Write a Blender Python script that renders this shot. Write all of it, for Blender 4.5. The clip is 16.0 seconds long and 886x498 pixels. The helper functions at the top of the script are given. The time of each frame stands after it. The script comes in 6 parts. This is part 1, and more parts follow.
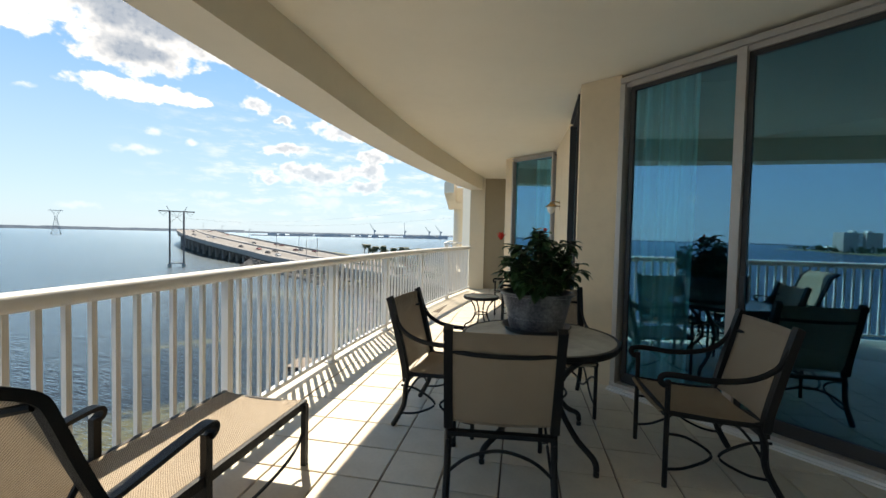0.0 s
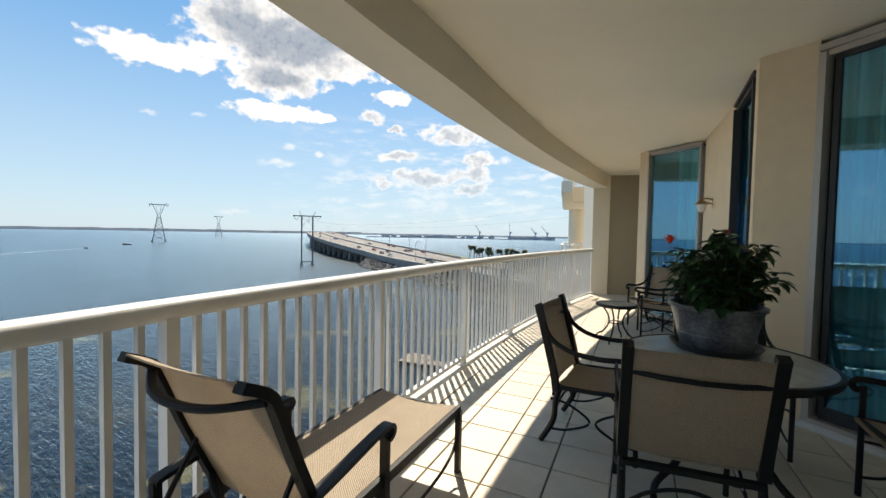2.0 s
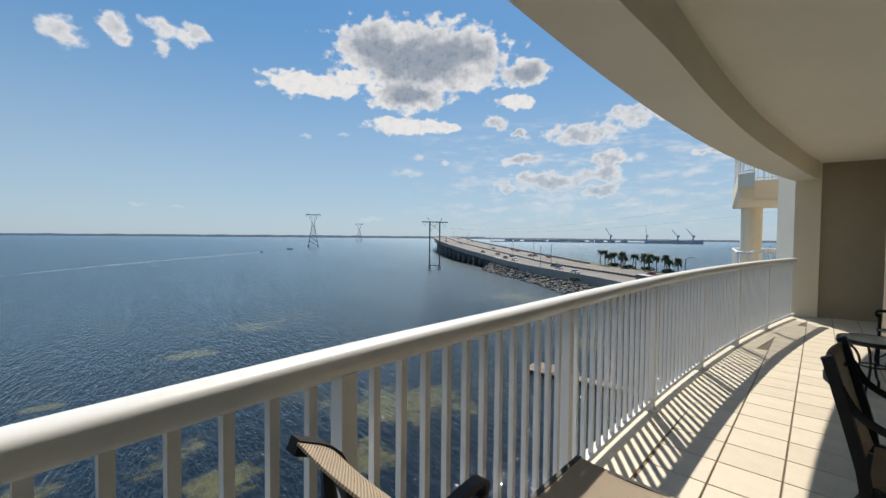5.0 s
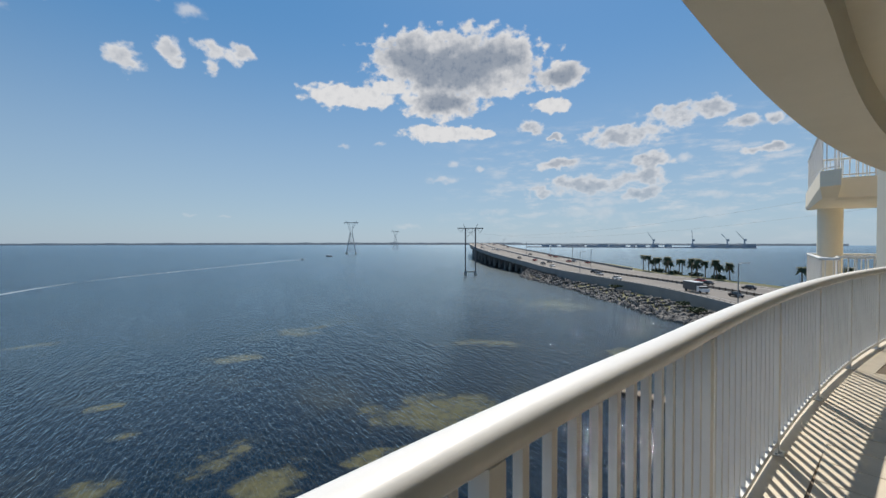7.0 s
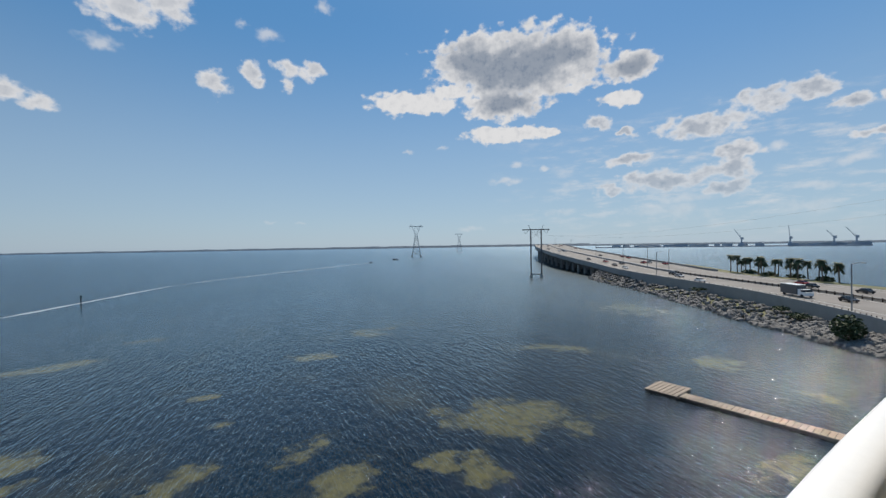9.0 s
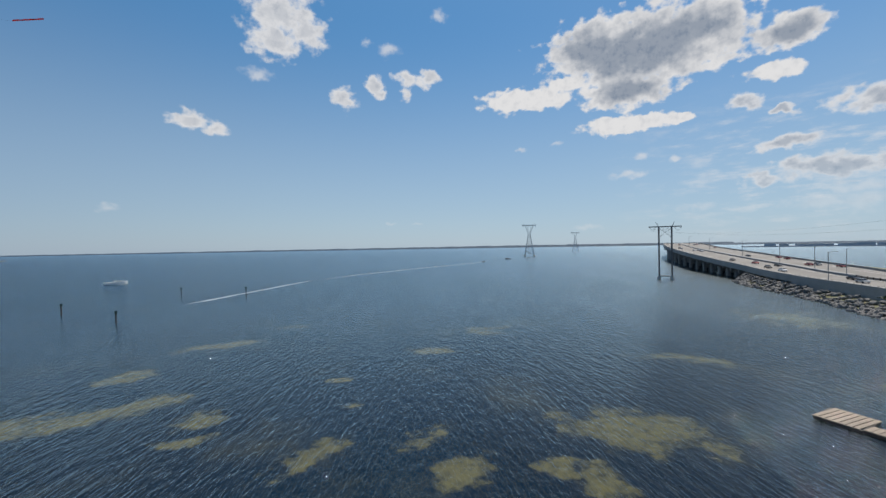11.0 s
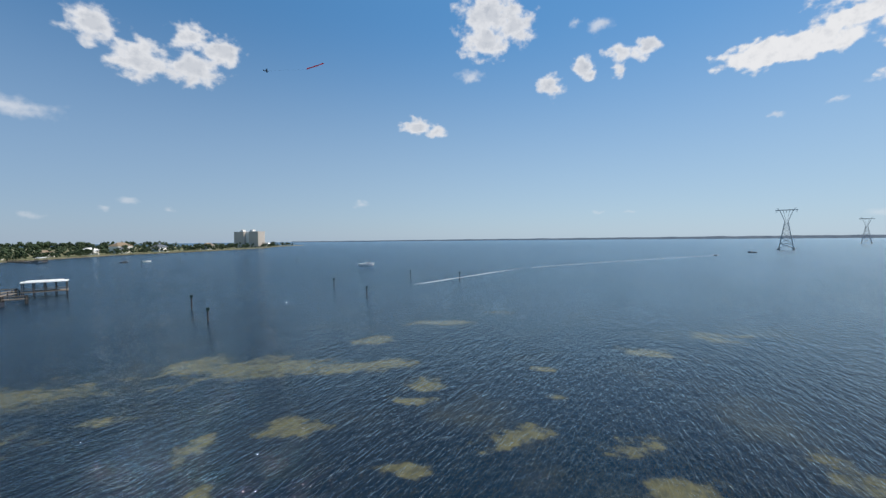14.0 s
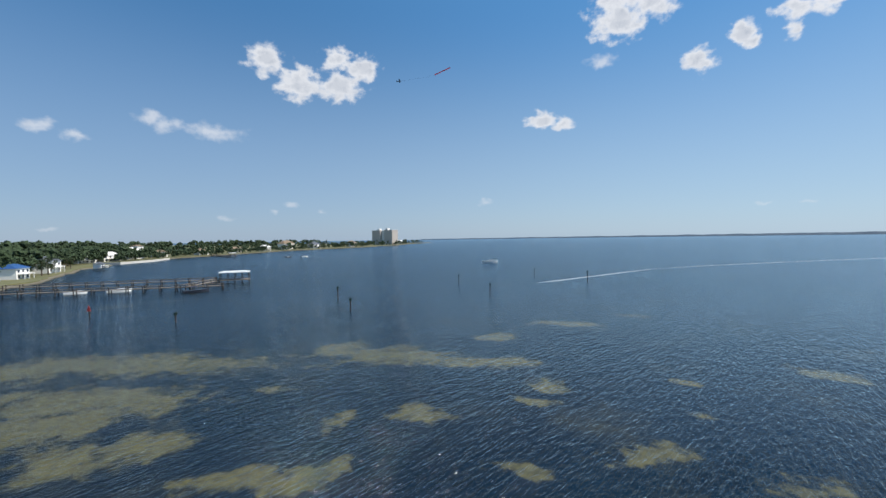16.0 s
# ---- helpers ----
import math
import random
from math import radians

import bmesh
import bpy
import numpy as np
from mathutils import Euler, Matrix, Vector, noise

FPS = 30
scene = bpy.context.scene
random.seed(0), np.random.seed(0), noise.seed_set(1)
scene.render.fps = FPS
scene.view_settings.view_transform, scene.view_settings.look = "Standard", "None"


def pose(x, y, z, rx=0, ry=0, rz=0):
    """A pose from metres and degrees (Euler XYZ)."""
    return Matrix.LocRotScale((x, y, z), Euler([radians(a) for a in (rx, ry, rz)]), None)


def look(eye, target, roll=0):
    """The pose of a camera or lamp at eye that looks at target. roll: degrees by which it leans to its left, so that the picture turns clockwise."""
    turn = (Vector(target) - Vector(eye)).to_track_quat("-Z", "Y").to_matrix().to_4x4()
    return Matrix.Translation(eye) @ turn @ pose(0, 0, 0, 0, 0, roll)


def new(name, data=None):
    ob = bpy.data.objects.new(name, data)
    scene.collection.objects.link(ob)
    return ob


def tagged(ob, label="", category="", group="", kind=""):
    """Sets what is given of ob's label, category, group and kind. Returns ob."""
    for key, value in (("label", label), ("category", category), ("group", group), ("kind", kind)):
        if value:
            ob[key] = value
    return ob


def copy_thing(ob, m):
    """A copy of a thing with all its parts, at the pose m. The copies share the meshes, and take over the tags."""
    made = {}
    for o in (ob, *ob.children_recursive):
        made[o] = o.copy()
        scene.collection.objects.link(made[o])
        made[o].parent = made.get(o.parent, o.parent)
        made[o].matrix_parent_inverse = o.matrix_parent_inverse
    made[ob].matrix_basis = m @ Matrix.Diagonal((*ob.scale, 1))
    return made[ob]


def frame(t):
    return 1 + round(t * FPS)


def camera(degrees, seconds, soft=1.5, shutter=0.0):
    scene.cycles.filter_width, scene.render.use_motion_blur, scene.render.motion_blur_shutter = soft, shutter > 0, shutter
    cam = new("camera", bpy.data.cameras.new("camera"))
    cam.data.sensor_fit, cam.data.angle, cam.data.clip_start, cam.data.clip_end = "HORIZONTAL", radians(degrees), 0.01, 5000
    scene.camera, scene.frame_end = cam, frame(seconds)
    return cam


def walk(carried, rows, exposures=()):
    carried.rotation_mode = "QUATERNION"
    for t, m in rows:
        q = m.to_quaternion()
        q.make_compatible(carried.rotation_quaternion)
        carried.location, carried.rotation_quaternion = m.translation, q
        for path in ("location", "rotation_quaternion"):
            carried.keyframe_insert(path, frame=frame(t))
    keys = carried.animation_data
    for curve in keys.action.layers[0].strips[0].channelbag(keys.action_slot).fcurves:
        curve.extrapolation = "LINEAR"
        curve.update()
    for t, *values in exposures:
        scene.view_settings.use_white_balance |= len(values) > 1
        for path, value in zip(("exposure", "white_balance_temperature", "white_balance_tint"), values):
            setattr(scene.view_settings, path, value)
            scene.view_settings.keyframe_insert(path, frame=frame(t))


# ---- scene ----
cam = camera(94.8, 16.0)
PATH = [  # seconds, x, y, z, heading, pitch, lean
    (0.0, -0.010, -0.006, 1.369, 0.00, -1.97, 1.30),
    (0.5, -0.049, 0.004, 1.375, 3.40, -2.00, 1.21),
    (1.0, -0.117, 0.014, 1.379, 7.05, -2.06, 1.24),
    (1.5, -0.205, 0.047, 1.380, 10.91, -2.06, 1.14),
    (2.0, -0.316, 0.079, 1.376, 14.68, -2.10, 1.08),
    (2.5, -0.414, 0.106, 1.373, 18.45, -2.14, 0.93),
    (3.0, -0.502, 0.148, 1.370, 21.97, -2.18, 0.75),
    (3.5, -0.585, 0.204, 1.366, 25.19, -2.13, 0.66),
    (4.0, -0.676, 0.285, 1.379, 27.93, -2.06, 0.56),
    (4.5, -0.772, 0.400, 1.408, 30.16, -1.93, 0.57),
    (7.0, -1.325, 0.645, 1.452, 36.87, -0.86, 0.02),
    (7.5, -1.422, 0.690, 1.476, 38.44, -0.76, -0.22),
    (8.0, -1.518, 0.650, 1.505, 40.50, -0.57, -0.36),
    (8.5, -1.648, 0.550, 1.548, 42.89, -0.52, -0.62),
    (11.0, -1.742, 0.023, 1.460, 61.49, -0.31, -0.94),
    (11.5, -1.802, -0.062, 1.469, 65.97, -0.50, -0.84),
    (12.0, -1.858, -0.129, 1.479, 70.61, -0.71, -0.74),
    (12.5, -1.909, -0.158, 1.489, 75.34, -0.89, -0.59),
    (13.0, -1.959, -0.176, 1.497, 80.12, -1.09, -0.50),
    (13.5, -1.965, -0.209, 1.505, 84.87, -1.31, -0.50),
    (14.0, -1.950, -0.213, 1.515, 89.61, -1.42, -0.52),
    (14.5, -1.936, -0.153, 1.527, 94.27, -1.50, -0.50),
    (15.0, -1.933, -0.045, 1.544, 98.83, -1.58, -0.55),
    (15.5, -1.910, 0.009, 1.565, 102.97, -1.57, -0.98),
    (16.0, -1.885, 0.038, 1.589, 106.91, -1.60, -0.81),
]


def aim(x, y, z, heading, pitch, lean):
    h, p = radians(heading), radians(pitch)
    way = Vector((-math.sin(h) * math.cos(p), math.cos(h) * math.cos(p), math.sin(p)))
    return look((x, y, z), Vector((x, y, z)) + way, lean)


walk(cam, [(r[0], aim(*r[1:])) for r in PATH], exposures=[(0, 1.12, 7500, 10), (3.0, 0.76, 7220, 10), (7.0, 0.28, 6770, 10), (12, 0.36, 6800, 10), (16, 0.52, 6520, 10)])

# ---- world, sun ----
SUN_AZ, SUN_EL = 22.0, 52.7  # degrees left of +y, and up
# clouds: heading, height, half width, half height, all in degrees
MAIN_CLOUD = [
    (34.6, 23.1, 11.4, 4.1), (20.8, 21.4, 2.8, 1.5), (40.8, 24.1, 5.5, 3.1), (28.5, 23.9, 4.4, 2.5), (37.0, 18.8, 5.4, 2.0),
    (49.6, 19.2, 5.9, 1.4), (44.4, 20.5, 2.4, 1.0), (37.0, 14.9, 5.8, 1.0), (31.6, 14.9, 2.3, 0.6), (22.2, 18.0, 2.7, 0.9),
]
CLOUD_BAND = [
    (24.6, 15.4, 1.8, 0.8), (21.5, 14.1, 1.1, 0.4), (13.3, 13.6, 5.0, 1.2), (7.3, 15.2, 3.1, 1.1), (3.4, 15.5, 1.8, 1.1),
    (0.4, 13.5, 1.7, 0.7), (-2.2, 13.4, 0.9, 0.6), (-1.6, 10.4, 2.1, 0.5), (21.2, 10.5, 2.8, 0.8), (9.9, 10.3, 2.1, 1.1),
    (10.4, 8.4, 2.5, 1.2), (17.0, 7.6, 6.0, 1.2), (23.0, 6.9, 1.9, 0.9), (10.8, 6.1, 2.7, 0.8),
]
WEST_CLOUDS = [
    (75.0, 19.6, 1.5, 1.3), (74.1, 19.1, 1.1, 0.6), (70.7, 21.5, 1.1, 1.2), (69.8, 20.5, 1.0, 0.7), (66.2, 22.5, 1.5, 0.9),
    (63.4, 22.4, 1.7, 1.0), (66.1, 20.4, 0.9, 0.8), (82.5, 28.3, 4.5, 2.3), (83.5, 25.2, 3.4, 1.7), (79.3, 26.6, 2.5, 1.6),
    (93.1, 15.4, 2.0, 1.0), (90.5, 14.6, 1.6, 0.7), (129.9, 22.0, 2.0, 1.7), (125.8, 19.7, 2.8, 1.8), (120.8, 19.7, 3.3, 1.6),
    (120.7, 22.8, 1.8, 1.3), (117.6, 21.9, 2.1, 1.4),
]
WISPS = [
    (17.0, 3.8, 5.4, 1.1), (3.9, 3.6, 2.8, 1.0), (6.3, 10.3, 1.1, 0.5), (0.4, 8.0, 2.1, 0.6), (37.1, 8.7, 2.5, 0.5),
    (50.5, 12.8, 0.8, 0.3), (45.7, 13.5, 0.7, 0.3), (35.3, 11.1, 1.0, 0.4), (41.9, 2.3, 1.7, 0.4), (68.7, 25.7, 1.4, 0.8),
    (61.5, 29.4, 1.1, 0.7), (3.4, 5.8, 2.1, 0.5), (29.5, 4.3, 1.9, 0.5), (31.7, 10.2, 0.8, 0.3), (15.2, 5.4, 4.3, 0.6),
]
WEST_WISPS = [
    (151.7, 11.6, 1.4, 0.7), (148.6, 11.1, 1.3, 0.5), (142.2, 13.9, 1.4, 0.8), (140.5, 13.3, 1.4, 0.9), (136.1, 13.0, 3.3, 0.9),
    (127.2, 4.5, 0.9, 0.4), (129.3, 3.6, 0.6, 0.3), (123.3, 3.6, 0.7, 0.3), (100.8, 4.9, 1.0, 0.4), (134.9, 2.7, 0.9, 0.3),
    (65.1, 3.3, 0.7, 0.2), (68.5, 3.5, 0.7, 0.2), (151.0, 1.5, 1.1, 0.2), (71.5, 26.4, 0.9, 0.4), (68.4, 25.9, 1.6, 0.6),
    (85.6, 21.5, 1.7, 0.8),
]
world = bpy.data.worlds.new("sky")
scene.world = world
world.use_nodes = True


class Net:
    """A little shorthand for node trees."""

    def __init__(self, tree):
        self.tree = tree
        tree.nodes.clear()

    def add(self, kind, **props):
        node = self.tree.nodes.new(kind)
        links = props.pop("ins", {})
        for key, value in props.items():
            setattr(node, key, value)
        for key, value in links.items():
            self.feed(node.inputs[key], value)
        return node

    def feed(self, socket, value):
        if isinstance(value, bpy.types.NodeSocket):
            self.tree.links.new(value, socket)
        elif isinstance(value, bpy.types.Node):
            self.tree.links.new(value.outputs[0], socket)
        else:
            socket.default_value = value

    def calc(self, op, a, b=0.0, c=0.0, clamp=False):
        return self.add("ShaderNodeMath", operation=op, use_clamp=clamp, ins={0: a, 1: b, 2: c}).outputs[0]

    def vec(self, op, a, b=(0, 0, 0)):
        node = self.add("ShaderNodeVectorMath", operation=op, ins={0: a, 1: b})
        return node.outputs[1 if op == "LENGTH" else 0]

    def noise(self, at, scale, detail=4.0, rough=0.55, distort=0.0):
        node = self.add("ShaderNodeTexNoise", ins={"Scale": scale, "Detail": detail, "Roughness": rough, "Distortion": distort})
        if at is not None:
            self.feed(node.inputs["Vector"], at)
        return node

    def ramp(self, value, lo, hi, out_lo=0.0, out_hi=1.0):
        node = self.add("ShaderNodeMapRange", interpolation_type="SMOOTHSTEP", ins={0: value, 1: lo, 2: hi, 3: out_lo, 4: out_hi})
        return node.outputs[0]

    def mix(self, fac, a, b):
        node = self.add("ShaderNodeMix", data_type="RGBA")
        for socket, value in ((node.inputs[0], fac), (node.inputs[6], a), (node.inputs[7], b)):
            self.feed(socket, value)
        return node.outputs[2]


n = Net(world.node_tree)
sky = n.add("ShaderNodeTexSky", sky_type="NISHITA", sun_disc=False, sun_elevation=radians(SUN_EL), sun_rotation=radians(-SUN_AZ),
            altitude=20, air_density=1.0, dust_density=0.35, ozone_density=4.0)
way = n.add("ShaderNodeTexCoord").outputs["Generated"]
xyz = n.add("ShaderNodeSeparateXYZ", ins={0: way})
heading = n.calc("MULTIPLY", n.calc("ARCTAN2", n.calc("MULTIPLY", xyz.outputs[0], -1.0), xyz.outputs[1]), 57.2958)
height = n.calc("MULTIPLY", n.calc("ARCSINE", xyz.outputs[2]), 57.2958)
flat = n.add("ShaderNodeCombineXYZ", ins={0: heading, 1: height}).outputs[0]


def cover(spots, rag):
    """How deep a heading and height lie inside the clouds, from their rough outlines and a billowing noise."""
    total = None
    for a, e, w, h in spots:
        one = n.calc("SUBTRACT", 1.0, n.vec("LENGTH", n.vec("DIVIDE", n.vec("SUBTRACT", bent, (a, e, 0)), (w * 1.2, h * 1.25, 1))))
        total = one if total is None else n.calc("SMOOTH_MAX", total, one, 0.2)
    return n.calc("ADD", total, n.calc("MULTIPLY", billow, rag))


wob = n.noise(flat, 0.55, 4, 0.55).outputs["Color"]
bent = n.vec("ADD", flat, n.vec("MULTIPLY", n.vec("SUBTRACT", wob, (0.5, 0.5, 0.5)), (1.9, 1.5, 0)))
puff = n.noise(n.vec("MULTIPLY", flat, (0.8, 1.1, 1)), 0.7, 8, 0.5).outputs[0]
billow = n.calc("MULTIPLY", n.calc("SUBTRACT", puff, 0.47), 2.1)
heavy = cover(MAIN_CLOUD, 0.62)
middle = cover(CLOUD_BAND, 1.0)
small = n.calc("SUBTRACT", cover(WEST_CLOUDS, 0.95), 0.02)
thin = cover(WISPS + WEST_WISPS, 1.0)
body = n.calc("MAXIMUM", n.ramp(heavy, 0.06, 0.34), n.calc("MAXIMUM", n.ramp(middle, 0.02, 0.55, 0.0, 0.9), n.ramp(small, 0.0, 0.6, 0.0, 0.95)))
veil = n.calc("MULTIPLY", n.calc("MAXIMUM", body, n.ramp(thin, 0.0, 1.1, 0.0, 0.6)), n.ramp(height, 0.0, 11.0, 0.4, 1.0))
streak = n.noise(n.vec("MULTIPLY", flat, (0.35, 1.3, 1)), 0.55, 7, 0.62).outputs[0]
band = n.calc("MULTIPLY", n.ramp(n.calc("ABSOLUTE", n.calc("SUBTRACT", heading, 10.0)), 12.0, 32.0, 1.0, 0.0), n.ramp(n.calc("ABSOLUTE", n.calc("SUBTRACT", height, 8.0)), 3.0, 10.0, 1.0, 0.0))
veil = n.calc("MAXIMUM", veil, n.calc("MULTIPLY", band, n.ramp(streak, 0.46, 0.74, 0.0, 0.6)))
belly = cover(MAIN_CLOUD[:5], 0.3)
shade = n.calc("ADD", n.ramp(n.calc("ADD", belly, n.calc("MULTIPLY", n.calc("SUBTRACT", n.noise(flat, 0.3, 4, 0.55).outputs[0], 0.5), 0.8)), 0.16, 0.78), n.ramp(n.calc("ADD", middle, n.calc("MULTIPLY", n.calc("SUBTRACT", streak, 0.5), 0.6)), 0.3, 0.95, 0.0, 0.7))
shade = n.calc("ADD", shade, n.ramp(n.calc("ADD", small, n.calc("MULTIPLY", n.calc("SUBTRACT", streak, 0.5), 0.9)), 0.3, 1.0, 0.0, 0.4))
relief = n.ramp(n.noise(n.vec("ADD", flat, (0.25, 0.5, 0)), 1.0, 6, 0.6).outputs[0], 0.45, 0.75, 0.0, 0.22)
core = n.calc("ADD", n.calc("MULTIPLY", shade, 0.85), relief, clamp=True)
cloud = n.mix(core, (11.6, 11.9, 12.5, 1), (3.3, 4.2, 5.7, 1))
rich = n.add("ShaderNodeHueSaturation", ins={"Saturation": 1.25, "Value": 1.22, "Color": sky.outputs[0]}).outputs[0]
toward = n.add("ShaderNodeVectorMath", operation="DOT_PRODUCT", ins={0: way, 1: (-math.sin(radians(SUN_AZ)) * math.cos(radians(SUN_EL)), math.cos(radians(SUN_AZ)) * math.cos(radians(SUN_EL)), math.sin(radians(SUN_EL)))}).outputs["Value"]
azure = n.mix(n.ramp(toward, 0.05, 0.8, 0.26, 0.48), rich, (2.1, 6.2, 12.2, 1))
haze = n.mix(n.ramp(height, -2.0, 30.0, 0.68, 0.0), azure, n.mix(n.ramp(toward, -0.3, 0.55), (4.9, 6.5, 8.8, 1), (7.0, 9.1, 11.0, 1)))
shown = n.mix(veil, haze, cloud)
back = n.add("ShaderNodeBackground", ins={"Color": shown, "Strength": 0.05})
n.add("ShaderNodeOutputWorld", ins={0: back.outputs[0]})

sun = new("sun", bpy.data.lights.new("sun", "SUN"))
sun.data.energy, sun.data.angle, sun.data.color = 4.1, radians(0.6), (1.0, 0.94, 0.85)
a, e = radians(SUN_AZ), radians(SUN_EL)
sun.matrix_world = look((-math.sin(a) * math.cos(e) * 50, math.cos(a) * math.cos(e) * 50, math.sin(e) * 50), (0, 0, 0))

# ---- materials ----


def material(name, colour, rough=0.6, metal=0.0, vary=0.0, scale=6.0, bump=0.0, bump_scale=60.0, tint=None, spec=0.5, per_object=0.0, coat=0.0):
    m = bpy.data.materials.new(name)
    m.use_nodes = True
    k = Net(m.node_tree)
    at = k.add("ShaderNodeTexCoord").outputs["Object"]
    shade = k.add("ShaderNodeBsdfPrincipled", ins={"Roughness": rough, "Metallic": metal, "Specular IOR Level": spec, "Coat Weight": coat})
    c = (*colour, 1)
    dark = (*(tint or tuple(v * 0.6 for v in colour)), 1)
    value = c
    if vary:
        big = k.ramp(k.noise(at, scale, 4, 0.6).outputs[0], 0.35, 0.75)
        fine = k.ramp(k.noise(at, scale * 9, 3, 0.6).outputs[0], 0.3, 0.8)
        value = k.mix(k.calc("MULTIPLY", k.calc("ADD", k.calc("MULTIPLY", big, 0.7), k.calc("MULTIPLY", fine, 0.5)), vary), c, dark)
        k.feed(shade.inputs["Roughness"], k.calc("ADD", rough - 0.05, k.calc("MULTIPLY", big, 0.12)))
    if per_object:
        rnd = k.add("ShaderNodeObjectInfo").outputs["Random"]
        value = k.add("ShaderNodeHueSaturation", ins={"Value": k.calc("ADD", 1 - per_object / 2, k.calc("MULTIPLY", rnd, per_object)), "Color": value}).outputs[0]
    k.feed(shade.inputs["Base Color"], value)
    if bump:
        b = k.add("ShaderNodeBump", ins={"Strength": bump, "Distance": 0.01, "Height": k.noise(at, bump_scale, 4, 0.65).outputs[0]})
        k.feed(shade.inputs["Normal"], b.outputs[0])
    k.add("ShaderNodeOutputMaterial", ins={0: shade.outputs[0]})
    return m


M_STUCCO = material("tan_stucco", (0.76, 0.63, 0.45), 0.85, vary=0.25, scale=1.2, bump=0.35, bump_scale=160)
M_CREAM = material("cream_paint", (0.8, 0.73, 0.59), 0.75, vary=0.12, scale=0.9, bump=0.15, bump_scale=120)
M_CEIL = material("ceiling_plaster", (0.9, 0.84, 0.71), 0.9, vary=0.1, scale=0.7, bump=0.2, bump_scale=140)
M_RAIL = material("white_powder_coat", (0.73, 0.74, 0.74), 0.38, vary=0.15, scale=3, bump=0.05, bump_scale=90)
M_TILE = material("cream_tile", (0.63, 0.565, 0.46), 0.5, vary=0.3, scale=5, bump=0.12, bump_scale=40, per_object=0.12)
# the end wall's darker paint, with its deep shade also put into the colour
M_TAUPE = material("taupe_shaded_paint", (0.33, 0.28, 0.2), 0.85, vary=0.2, scale=1.0, bump=0.2, bump_scale=140)
M_GROUT = material("grout", (0.2, 0.16, 0.12), 0.9, vary=0.3, scale=8)
M_BLACK = material("black_metal", (0.008, 0.008, 0.0085), 0.48, metal=0.0, vary=0.3, scale=12, bump=0.25, bump_scale=220, spec=0.28)
M_ALU = material("aluminium_frame", (0.46, 0.43, 0.4), 0.45, metal=0.2, vary=0.2, scale=5)
M_DARKFRAME = material("dark_frame", (0.03, 0.03, 0.032), 0.5, vary=0.2)
M_CONCRETE = material("concrete", (0.42, 0.4, 0.36), 0.9, vary=0.4, scale=0.3, bump=0.3, bump_scale=20)


